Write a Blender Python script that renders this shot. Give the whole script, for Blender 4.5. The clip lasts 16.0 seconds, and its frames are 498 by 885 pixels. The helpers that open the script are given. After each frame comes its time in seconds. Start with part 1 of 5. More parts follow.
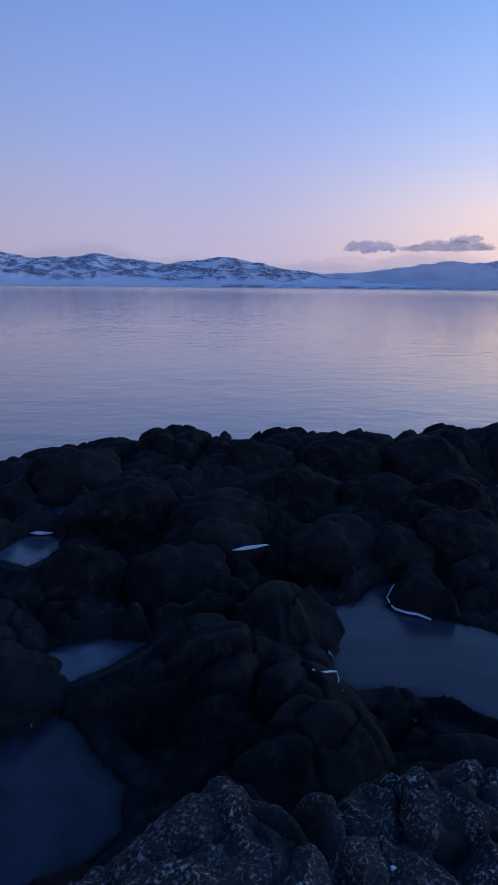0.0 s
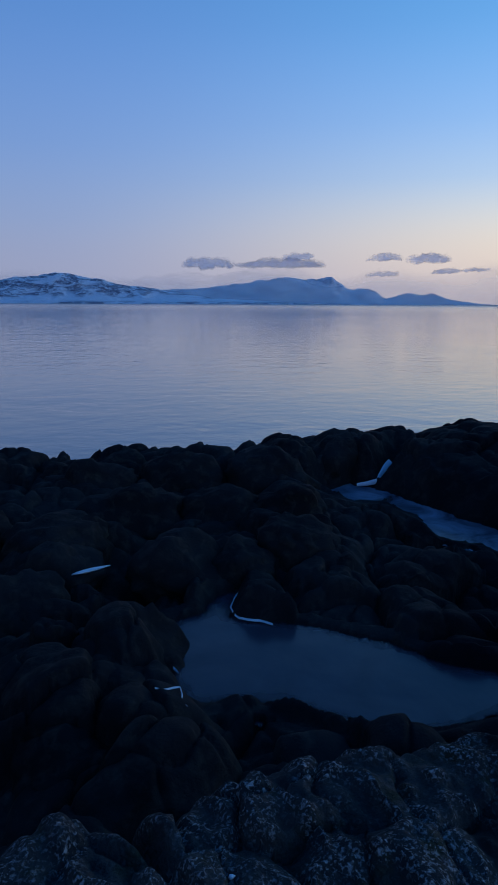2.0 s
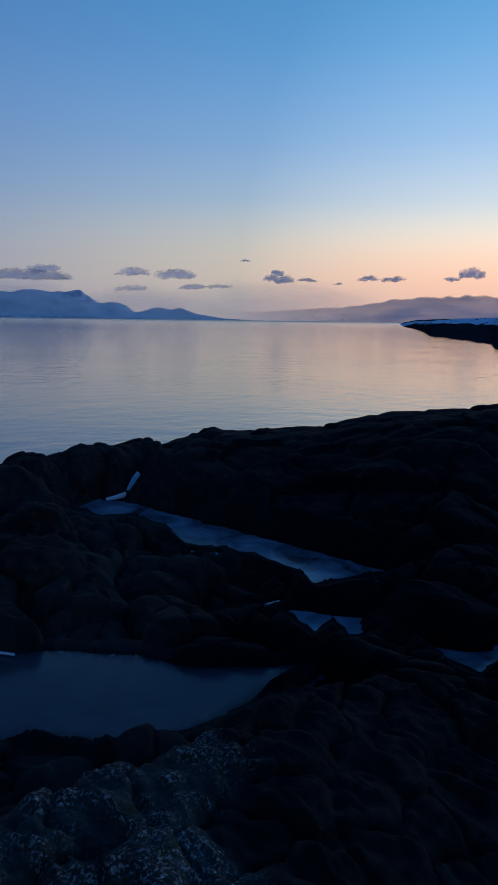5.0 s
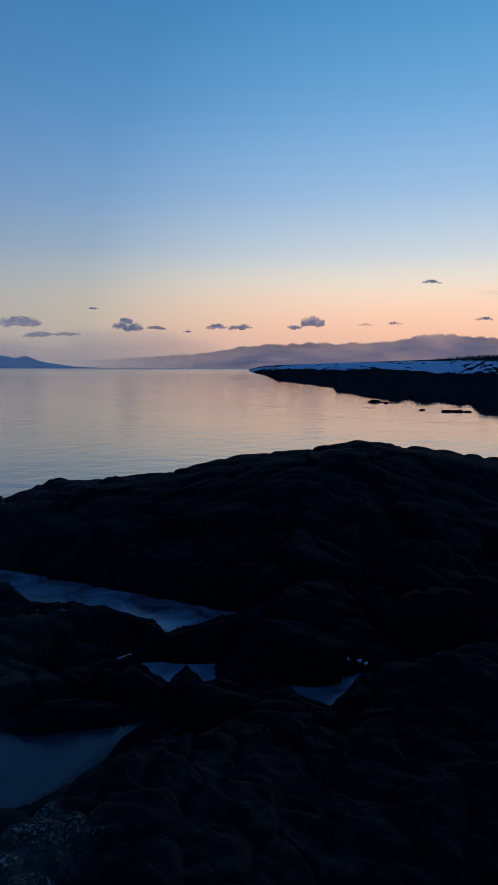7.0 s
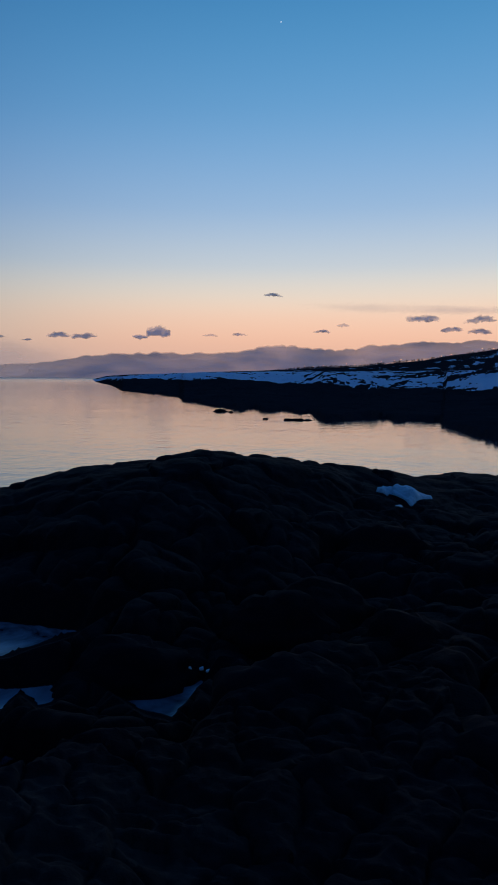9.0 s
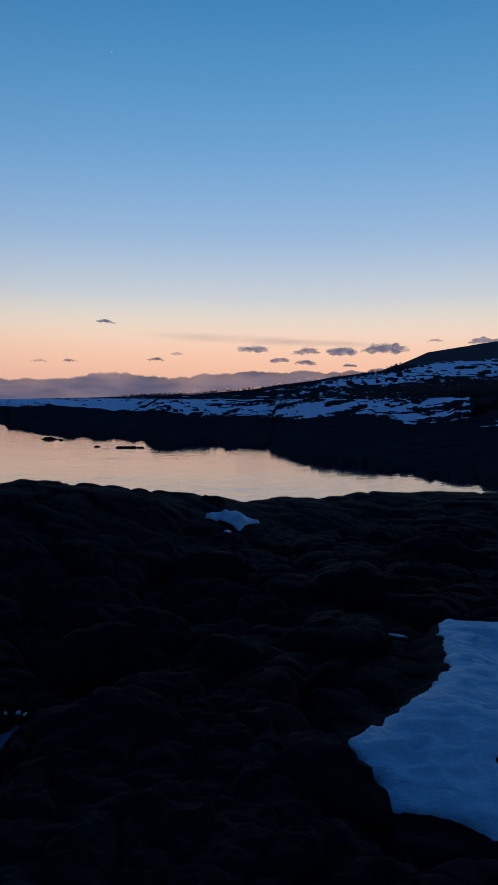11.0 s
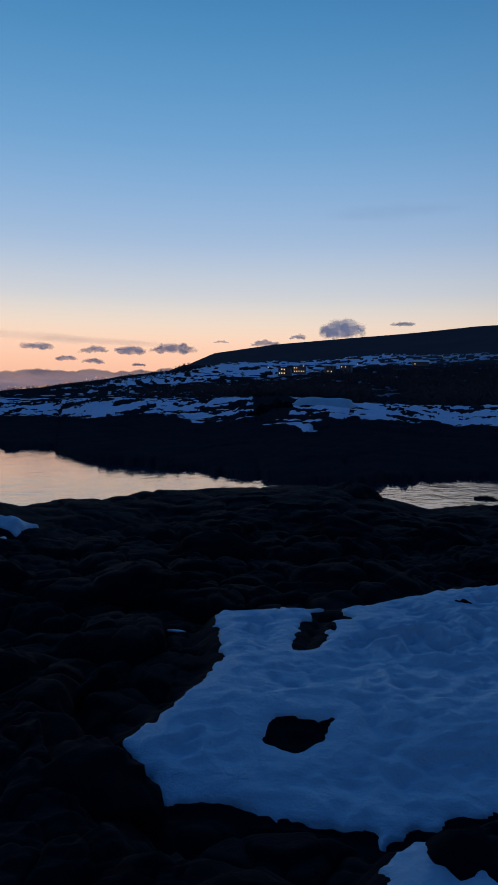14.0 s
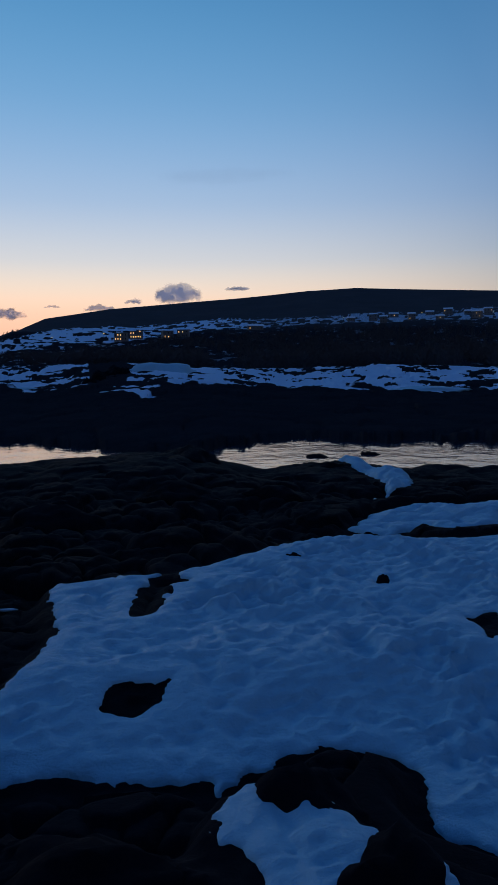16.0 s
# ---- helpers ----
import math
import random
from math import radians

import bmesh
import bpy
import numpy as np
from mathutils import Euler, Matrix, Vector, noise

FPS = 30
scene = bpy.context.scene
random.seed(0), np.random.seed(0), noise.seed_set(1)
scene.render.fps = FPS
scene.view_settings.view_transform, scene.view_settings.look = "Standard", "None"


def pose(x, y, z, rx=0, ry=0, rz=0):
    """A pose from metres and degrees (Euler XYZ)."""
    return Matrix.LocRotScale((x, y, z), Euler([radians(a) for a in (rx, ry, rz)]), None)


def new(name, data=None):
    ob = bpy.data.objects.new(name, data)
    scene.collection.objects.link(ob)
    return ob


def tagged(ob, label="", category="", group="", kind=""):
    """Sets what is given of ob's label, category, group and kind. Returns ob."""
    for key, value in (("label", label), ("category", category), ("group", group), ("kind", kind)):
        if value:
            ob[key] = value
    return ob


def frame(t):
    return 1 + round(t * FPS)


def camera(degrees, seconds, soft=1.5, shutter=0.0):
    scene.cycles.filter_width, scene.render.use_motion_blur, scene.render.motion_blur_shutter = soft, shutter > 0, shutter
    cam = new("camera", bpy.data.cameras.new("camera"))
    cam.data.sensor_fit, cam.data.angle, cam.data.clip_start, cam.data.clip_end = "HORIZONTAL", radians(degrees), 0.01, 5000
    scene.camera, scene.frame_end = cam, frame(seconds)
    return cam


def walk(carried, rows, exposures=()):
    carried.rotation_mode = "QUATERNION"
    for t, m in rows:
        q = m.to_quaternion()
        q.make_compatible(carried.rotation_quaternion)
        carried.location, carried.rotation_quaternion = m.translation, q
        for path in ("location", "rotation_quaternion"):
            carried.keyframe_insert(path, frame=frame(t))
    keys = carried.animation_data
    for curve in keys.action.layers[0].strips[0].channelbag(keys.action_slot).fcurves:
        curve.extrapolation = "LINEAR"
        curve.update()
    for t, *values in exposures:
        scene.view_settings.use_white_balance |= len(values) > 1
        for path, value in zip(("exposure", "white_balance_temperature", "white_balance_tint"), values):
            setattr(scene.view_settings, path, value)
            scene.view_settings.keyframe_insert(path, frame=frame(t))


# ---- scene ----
# ---- camera: a phone held before the body and swung slowly to the right ----
cam = camera(39.77, 16.0, soft=1.1)
EYE = 2.75
ROWS = [
    # seconds, x, y, degrees turned to the right, pitch, roll
    (0.0, 0.000, 0.000, -0.00, -12.75, 0.67),
    (0.5, 0.031, -0.001, 4.18, -12.81, 0.72),
    (1.0, 0.052, -0.003, 7.07, -12.41, 0.82),
    (1.5, 0.073, -0.006, 9.99, -12.20, 0.59),
    (2.0, 0.093, -0.010, 12.82, -11.39, 0.29),
    (2.5, 0.111, -0.015, 15.37, -11.02, 0.46),
    (3.0, 0.158, -0.031, 22.16, -11.92, 1.13),
    (5.5, 0.237, -0.074, 35.29, -9.45, 0.40),
    (6.0, 0.255, -0.088, 38.96, -8.70, 0.23),
    (6.5, 0.273, -0.103, 42.75, -7.51, 0.57),
    (7.0, 0.284, -0.114, 45.21, -6.18, 0.18),
    (7.5, 0.301, -0.132, 49.11, -5.14, 0.48),
    (8.0, 0.315, -0.150, 52.76, -5.89, 0.31),
    (8.5, 0.323, -0.161, 55.01, -5.60, 0.09),
    (9.0, 0.333, -0.176, 57.87, -5.31, 0.35),
    (9.5, 0.344, -0.193, 61.06, -4.74, 0.60),
    (10.0, 0.354, -0.214, 64.74, -3.83, 0.79),
    (12.5, 0.385, -0.313, 80.13, -3.16, 0.35),
    (13.0, 0.388, -0.334, 82.92, -3.28, 0.36),
    (13.5, 0.391, -0.358, 86.32, -3.22, 0.55),
    (14.0, 0.391, -0.378, 88.93, -2.75, 0.67),
    (14.5, 0.391, -0.402, 92.27, -2.59, 0.58),
    (15.0, 0.390, -0.425, 95.41, -2.77, 0.07),
    (15.5, 0.386, -0.453, 99.20, -3.68, -0.30),
    (16.0, 0.382, -0.474, 102.13, -5.62, -0.74),
]
walk(cam, [(t, Matrix.Translation((x, y, EYE)) @ pose(0, 0, 0, 0, 0, -turn) @ pose(0, 0, 0, 90 + pitch) @ pose(0, 0, 0, 0, 0, roll))
           for t, x, y, turn, pitch, roll in ROWS],
     exposures=[(0.0, 1.15, 7250, 28), (0.6, 1.05, 7100, 25), (0.95, 0.97, 6500, 13), (1.5, 0.84, 6250, 9), (3.0, 0.58, 6100, 7), (5.5, 0.28, 6350, 5), (7.0, 0.16, 6450, 6), (9.0, 0.04, 6450, 7), (12.5, 0.05, 6700, 11), (16.0, 0.18, 7000, 13)])

# ---- world: the sky after sunset, glowing low in one quarter ----
GLOW = 78.0  # compass turn of the afterglow, degrees to the right of the first view


def bearing(az):
    return Vector((math.sin(radians(az)), math.cos(radians(az)), 0))


def make_sky():
    world = bpy.data.worlds.new("dusk_sky")
    world.use_nodes = True
    scene.world = world
    nodes, links = world.node_tree.nodes, world.node_tree.links
    nodes.clear()
    tc = nodes.new("ShaderNodeTexCoord")
    sep = nodes.new("ShaderNodeSeparateXYZ")
    links.new(tc.outputs["Generated"], sep.inputs[0])

    def maths(op, a, b=None):
        n = nodes.new("ShaderNodeMath")
        n.operation = op
        for i, v in enumerate((a, b)):
            if v is None:
                continue
            if isinstance(v, (int, float)):
                n.inputs[i].default_value = v
            else:
                links.new(v, n.inputs[i])
        return n.outputs[0]

    def ramp(fac, stops):
        n = nodes.new("ShaderNodeValToRGB")
        n.color_ramp.interpolation = "B_SPLINE"
        el = n.color_ramp.elements
        while len(el) > 1:
            el.remove(el[-1])
        for i, (p, c) in enumerate(stops):
            e = el[0] if i == 0 else el.new(p)
            e.position = p
            e.color = (*c, 1)
        links.new(fac, n.inputs[0])
        return n.outputs[0]

    up = maths("MULTIPLY", maths("ARCSINE", sep.outputs[2]), 2 / math.pi)      # 0 at the horizon, 1 overhead
    up = maths("MAXIMUM", up, 0.0)
    warm = ramp(up, [(0.0, (0.62, 0.39, 0.34)), (0.03, (0.89, 0.485, 0.34)), (0.055, (0.92, 0.60, 0.45)), (0.075, (0.82, 0.69, 0.57)),
                     (0.10, (0.57, 0.62, 0.67)), (0.15, (0.31, 0.47, 0.71)), (0.23, (0.13, 0.35, 0.64)), (0.33, (0.05, 0.24, 0.50)), (0.45, (0.010, 0.10, 0.34)), (1.0, (0.002, 0.026, 0.15))])
    mid = ramp(up, [(0.0, (0.38, 0.32, 0.33)), (0.03, (0.46, 0.375, 0.33)), (0.055, (0.48, 0.42, 0.365)), (0.08, (0.40, 0.415, 0.43)),
                    (0.105, (0.28, 0.37, 0.49)), (0.15, (0.18, 0.31, 0.53)), (0.22, (0.088, 0.25, 0.50)), (0.33, (0.036, 0.175, 0.39)), (0.45, (0.010, 0.085, 0.30)), (1.0, (0.002, 0.026, 0.15))])
    cool = ramp(up, [(0.0, (0.195, 0.21, 0.295)), (0.03, (0.205, 0.216, 0.305)), (0.07, (0.175, 0.222, 0.345)), (0.13, (0.122, 0.204, 0.39)),
                     (0.22, (0.072, 0.166, 0.385)), (0.33, (0.034, 0.12, 0.30)), (0.45, (0.010, 0.07, 0.25)), (1.0, (0.002, 0.026, 0.15))])
    away = bearing(GLOW)
    dot = nodes.new("ShaderNodeVectorMath")
    dot.operation = "DOT_PRODUCT"
    dot.inputs[1].default_value = away
    links.new(tc.outputs["Generated"], dot.inputs[0])
    near = nodes.new("ShaderNodeMapRange")
    near.interpolation_type = "SMOOTHSTEP"
    near.inputs[1].default_value, near.inputs[2].default_value = 0.12, 1.0
    links.new(dot.outputs["Value"], near.inputs[0])
    def blend(fac, a, b):
        n = nodes.new("ShaderNodeMix")
        n.data_type = "RGBA"
        links.new(fac, n.inputs[0])
        links.new(a, n.inputs[6])
        links.new(b, n.inputs[7])
        return n.outputs[2]

    first, second = maths("DIVIDE", near.outputs[0], 0.72), maths("DIVIDE", maths("SUBTRACT", near.outputs[0], 0.72), 0.28)
    colour = blend(second, blend(first, cool, mid), warm)
    back = nodes.new("ShaderNodeMapRange")           # the sky away from the glow is darker
    back.interpolation_type = "SMOOTHSTEP"
    back.inputs[1].default_value, back.inputs[2].default_value = -0.9, 0.25
    back.inputs[3].default_value, back.inputs[4].default_value = 0.50, 1.0
    links.new(dot.outputs["Value"], back.inputs[0])
    bg = nodes.new("ShaderNodeBackground")
    links.new(colour, bg.inputs[0])
    links.new(back.outputs[0], bg.inputs[1])
    out = nodes.new("ShaderNodeOutputWorld")
    links.new(bg.outputs[0], out.inputs[0])


make_sky()

# ---- materials ----


class Mat:
    """A small builder for node materials."""

    def __init__(self, name):
        self.m = bpy.data.materials.new(name)
        self.m.use_nodes = True
        self.nodes, self.links = self.m.node_tree.nodes, self.m.node_tree.links
        self.bsdf = self.nodes["Principled BSDF"]
        self.coord = self.nodes.new("ShaderNodeNewGeometry").outputs["Position"]

    def put(self, socket, value):
        if isinstance(value, (int, float)):
            socket.default_value = value
        elif isinstance(value, (tuple, list)):
            socket.default_value = (*value, 1) if len(socket.default_value) == 4 and len(value) == 3 else value
        else:
            self.links.new(value, socket)

    def set(self, **kw):
        names = {"color": "Base Color", "rough": "Roughness", "metal": "Metallic", "spec": "Specular IOR Level", "ior": "IOR", "alpha": "Alpha",
                 "normal": "Normal", "emit": "Emission Color", "glow": "Emission Strength", "coat": "Coat Weight", "sss": "Subsurface Weight"}
        for k, v in kw.items():
            self.put(self.bsdf.inputs[names[k]], v)
        return self

    def scaled(self, v):
        n = self.nodes.new("ShaderNodeVectorMath")
        n.operation = "MULTIPLY"
        n.inputs[1].default_value = v
        self.links.new(self.coord, n.inputs[0])
        return n.outputs[0]

    def noise(self, scale, detail=4.0, rough=0.55, distort=0.0, vec=None):
        n = self.nodes.new("ShaderNodeTexNoise")
        n.inputs["Scale"].default_value, n.inputs["Detail"].default_value = scale, detail
        n.inputs["Roughness"].default_value, n.inputs["Distortion"].default_value = rough, distort
        self.links.new(vec or self.coord, n.inputs["Vector"])
        return n.outputs["Fac"]

    def voronoi(self, scale, feature="F1", vec=None):
        n = self.nodes.new("ShaderNodeTexVoronoi")
        n.feature = feature
        n.inputs["Scale"].default_value = scale
        self.links.new(vec or self.coord, n.inputs["Vector"])
        return n.outputs["Distance"]

    def ramp(self, fac, *stops):
        n = self.nodes.new("ShaderNodeValToRGB")
        el = n.color_ramp.elements
        while len(el) > 1:
            el.remove(el[-1])
        for i, (p, c) in enumerate(stops):
            e = el[0] if i == 0 else el.new(p)
            e.position = p
            e.color = (*c, 1) if isinstance(c, tuple) else (c, c, c, 1)
        self.links.new(fac, n.inputs[0])
        return n.outputs[0]

    def mix(self, fac, a, b):
        n = self.nodes.new("ShaderNodeMix")
        n.data_type = "RGBA"
        self.put(n.inputs[0], fac)
        self.put(n.inputs[6], a)
        self.put(n.inputs[7], b)
        return n.outputs[2]

    def math(self, op, a, b=0.0):
        n = self.nodes.new("ShaderNodeMath")
        n.operation = op
        n.use_clamp = op in ("ADD", "SUBTRACT")
        self.put(n.inputs[0], a)
        self.put(n.inputs[1], b)
        return n.outputs[0]

    def plus(self, a, b):
        n = self.nodes.new("ShaderNodeMath")
        self.put(n.inputs[0], a)
        self.put(n.inputs[1], b)
        return n.outputs[0]

    def bump(self, height, strength=0.5, dist=0.05, after=None):
        n = self.nodes.new("ShaderNodeBump")
        n.inputs["Distance"].default_value = dist
        self.put(n.inputs["Strength"], strength)
        self.links.new(height, n.inputs["Height"])
        if after:
            self.links.new(after, n.inputs["Normal"])
        return n.outputs["Normal"]

    def height(self):
        n = self.nodes.new("ShaderNodeSeparateXYZ")
        self.links.new(self.coord, n.inputs[0])
        return n.outputs[2]

    def attribute(self, name):
        n = self.nodes.new("ShaderNodeAttribute")
        n.attribute_name = name
        return n.outputs["Fac"]

    def slope(self):
        g = self.nodes.new("ShaderNodeNewGeometry")
        n = self.nodes.new("ShaderNodeSeparateXYZ")
        self.links.new(g.outputs["Normal"], n.inputs[0])
        return n.outputs[2]


class Stone:
    """Colour, gloss and relief of a wet rock, to be mixed or used alone."""

    def __init__(self, m, dark, light, tint, rough):
        big, fine = m.noise(0.9, 5, 0.6), m.noise(9, 5, 0.6, 0.4)
        c = m.mix(m.ramp(big, (0.35, 0.0), (0.65, 1.0)), dark, light)
        self.color = m.mix(m.ramp(fine, (0.5, 0.0), (0.75, 0.6)), c, tint)
        self.rough = m.ramp(fine, (0.3, rough - 0.2), (0.7, rough + 0.1))


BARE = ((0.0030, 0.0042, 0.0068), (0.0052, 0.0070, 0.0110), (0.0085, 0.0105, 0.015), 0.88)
# weed-brown rock, its colour also lightened to stand in for stronger light
WEEDY_LIT = ((0.010, 0.0112, 0.013), (0.026, 0.027, 0.028), (0.070, 0.062, 0.048), 0.85)


def rock_material(name, look_of):
    m = Mat(name)
    stone = Stone(m, *look_of)
    n = m.bump(m.noise(5, 5, 0.55, 0.3), 0.45, 0.06)
    n = m.bump(m.noise(38, 4, 0.6), 0.3, 0.008, n)
    return m.set(color=stone.color, rough=stone.rough, normal=n, spec=0.03).m


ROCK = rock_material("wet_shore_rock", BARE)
ROCK_WEED_LIT = rock_material("weedy_lit_shore_rock", WEEDY_LIT)


def shore_material():
    """Bedrock: bare; weedy, its colour also lightened for light, along the open shore; crusted with barnacles
    underfoot.
    """
    m = Mat("shore_bedrock")
    bare, weedy_lit = Stone(m, *BARE), Stone(m, *WEEDY_LIT)
    weed_lit, crust, tops = m.attribute("weed_lit"), m.attribute("crust"), m.attribute("crust_tops")
    c = m.mix(weed_lit, bare.color, weedy_lit.color)
    rim = m.mix(m.ramp(m.noise(3.0, 5, 0.6), (0.35, 0.0), (0.7, 1.0)), (0.028, 0.031, 0.033), (0.068, 0.070, 0.067))
    rim = m.mix(m.ramp(m.noise(6, 4, 0.6, 0.5), (0.54, 0.0), (0.68, 0.7)), rim, (0.030, 0.034, 0.016))
    shells = m.math("MULTIPLY", m.ramp(m.noise(68, 3, 0.6, 0.4), (0.50, 0.0), (0.66, 1.0)), m.ramp(m.noise(5, 5, 0.7, 0.8), (0.38, 0.12), (0.56, 1.0)))
    shells = m.math("MULTIPLY", shells, m.ramp(tops, (0.40, 0.05), (0.80, 1.0)))
    rim = m.mix(m.math("MULTIPLY", shells, 0.95), rim, (0.62, 0.63, 0.63))
    n = m.bump(m.noise(5, 5, 0.55, 0.3), 0.45, 0.06)
    grit = m.math("MULTIPLY", m.math("ADD", m.math("MULTIPLY", m.noise(30, 5, 0.65, 0.3), 0.8), m.math("MULTIPLY", shells, 0.4)), m.math("ADD", m.math("MULTIPLY", crust, 0.85), 0.15))
    n = m.bump(grit, 1.0, 0.04, n)
    return m.set(color=m.mix(crust, c, rim), rough=0.85, normal=n, spec=0.05).m


SHORE = shore_material()


def snow_material():
    m = Mat("crusted_dusk_snow")
    # white snow tinted blue: the dusk light put into its base colour
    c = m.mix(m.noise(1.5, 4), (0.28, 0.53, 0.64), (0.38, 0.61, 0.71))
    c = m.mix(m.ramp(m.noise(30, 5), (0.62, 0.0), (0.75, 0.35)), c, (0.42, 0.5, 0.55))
    n = m.bump(m.noise(7.0, 5, 0.6, 0.4, m.scaled((1.3, 0.7, 1))), 0.5, 0.05)
    n = m.bump(m.noise(32, 5, 0.7), 0.75, 0.014, n)
    return m.set(color=c, rough=m.ramp(m.noise(20, 3), (0.35, 0.4), (0.6, 0.8)), normal=n, spec=0.3).m


SNOW = snow_material()


def sea_material():
    """Calm water with long smooth slicks between ruffled patches."""
    m = Mat("calm_sea_water")
    slick = m.ramp(m.noise(0.035, 4, 0.6, 0.6, m.scaled((1.0, 0.55, 1))), (0.36, 0.45), (0.62, 1.0))
    away = m.nodes.new("ShaderNodeVectorMath")
    away.operation = "LENGTH"
    m.links.new(m.coord, away.inputs[0])
    far_off = m.math("DIVIDE", away.outputs["Value"], 5000.0)
    slick = m.math("MULTIPLY", slick, m.math("MULTIPLY", m.ramp(far_off, (0.006, 1.0), (0.04, 0.45)), 2.0))
    n = m.bump(m.noise(0.05, 3, 0.5, 0.2), 0.12, 0.5)
    for scale, stretch, strength, dist in [(0.3, (0.6, 1.0, 1), 0.16, 0.07), (0.9, (0.8, 1.0, 1), 0.55, 0.035), (2.6, (1, 1, 1), 0.5, 0.015)]:
        n = m.bump(m.noise(scale, 3, 0.5, 0.2, m.scaled(stretch)), m.math("MULTIPLY", slick, strength), dist, n)
    rough = m.ramp(far_off, (0.04, 0.09), (0.12, 0.16), (0.35, 0.34))     # more wind farther out
    return m.set(color=(0.035, 0.045, 0.07), rough=rough, ior=2.0, spec=0.7, normal=n).m


def turbid_material(name, thin, thick, gloss, cloudy):
    """Water clouded by the swell: clear over the shallows at its rim, milky over deeper ground."""
    m = Mat(name)
    swirl = m.noise(1.7, 4, 0.6, 0.9)
    n = m.bump(m.noise(0.8, 3), 0.3, 0.05)
    n = m.bump(m.noise(3.5, 3), 0.2, 0.02, n)
    m.set(color=m.mix(m.ramp(swirl, (0.35, 0.0), (0.7, 1.0)), thin, thick), rough=0.2, ior=1.33, spec=gloss, normal=n)
    deep = m.plus(m.attribute("depth"), m.math("MULTIPLY", m.plus(m.noise(3.0, 4, 0.6, 0.5), -0.45), 0.12))
    clear, mixed = m.nodes.new("ShaderNodeBsdfTransparent"), m.nodes.new("ShaderNodeMixShader")
    clear.inputs["Color"].default_value = (0.75, 0.82, 0.88, 1)
    m.links.new(m.ramp(deep, (0.02, 0.0), (0.02 + cloudy * 0.4, 0.55), (0.02 + cloudy, 1.0)), mixed.inputs[0])
    m.links.new(clear.outputs[0], mixed.inputs[1])
    m.links.new(m.bsdf.outputs[0], mixed.inputs[2])
    m.links.new(mixed.outputs[0], next(k for k in m.nodes if k.type == "OUTPUT_MATERIAL").inputs["Surface"])
    return m.m


SEA = sea_material()
POOL = turbid_material("tide_pool_water", (0.040, 0.043, 0.060), (0.058, 0.063, 0.082), 0.3, 0.10)
DEEP_POOL = turbid_material("deep_tide_pool_water", (0.018, 0.022, 0.032), (0.05, 0.055, 0.075), 0.4, 0.12)
MILKY = turbid_material("milky_tide_pool_water", (0.03, 0.034, 0.048), (0.13, 0.145, 0.18), 0.4, 0.10)
SURGE = turbid_material("milky_surge_water", (0.03, 0.038, 0.052), (0.27, 0.31, 0.38), 0.5, 0.04)
FOAM = Mat("sea_foam").set(color=(0.8, 0.82, 0.85), rough=0.6).m

# ---- shore geometry helpers ----
HUB = Vector((0.2, -0.2, 0))


def sdf(poly, x, y):
    """Signed distance to a closed outline, plus inside."""
    x, y = np.asarray(x, float), np.asarray(y, float)
    d = np.full(x.shape, 1e9)
    inside = np.zeros(x.shape, bool)
    for (ax, ay), (bx, by) in zip(poly, poly[1:] + poly[:1]):
        ex, ey = bx - ax, by - ay
        u = np.clip(((x - ax) * ex + (y - ay) * ey) / (ex * ex + ey * ey + 1e-12), 0, 1)
        d = np.minimum(d, np.hypot(x - ax - u * ex, y - ay - u * ey))
        cross = (ay > y) != (by > y)
        inside ^= cross & (x < (bx - ax) * (y - ay) / (by - ay if by != ay else 1e-12) + ax)
    return np.where(inside, d, -d)


def hash2(ix, iy, k):
    v = np.sin(ix * 127.1 + iy * 311.7 + k * 74.7) * 43758.5453
    return v - np.floor(v)


def fbm(x, y, scale, octaves=4, k=0):
    """Smooth value noise, about -1 to 1."""
    out, amp, total = np.zeros(np.shape(x)), 1.0, 0.0
    fx, fy = np.asarray(x) / scale, np.asarray(y) / scale
    for o in range(octaves):
        ix, iy = np.floor(fx), np.floor(fy)
        u, v = fx - ix, fy - iy
        u, v = u * u * u * (u * (6 * u - 15) + 10), v * v * v * (v * (6 * v - 15) + 10)
        a, b = hash2(ix, iy, k + o), hash2(ix + 1, iy, k + o)
        c, d = hash2(ix, iy + 1, k + o), hash2(ix + 1, iy + 1, k + o)
        out += amp * ((a + (b - a) * u) * (1 - v) + (c + (d - c) * u) * v - 0.5) * 2
        total += amp
        amp *= 0.5
        fx, fy = fx * 2.03 + 17.3, fy * 2.03 + 9.1
    return out / total


def pillows(x, y, size, k=0):
    """Rounded lumps with creases between them, 0 to 1."""
    fx, fy = np.asarray(x) / size, np.asarray(y) / size
    ix, iy = np.floor(fx), np.floor(fy)
    best = np.zeros(np.shape(x))
    for dx in (-1, 0, 1):
        for dy in (-1, 0, 1):
            cx, cy = ix + dx, iy + dy
            px = cx + 0.15 + 0.7 * hash2(cx, cy, k)
            py = cy + 0.15 + 0.7 * hash2(cx, cy, k + 1)
            r = 0.65 + 0.5 * hash2(cx, cy, k + 2)
            st = 0.7 + 0.6 * hash2(cx, cy, k + 3)
            q = (((fx - px) * st) ** 2 + ((fy - py) / st) ** 2) / r ** 2
            best = np.maximum(best, np.sqrt(np.maximum(0, 1 - q)) * (0.5 + 0.5 * hash2(cx, cy, k + 4)))
    return best


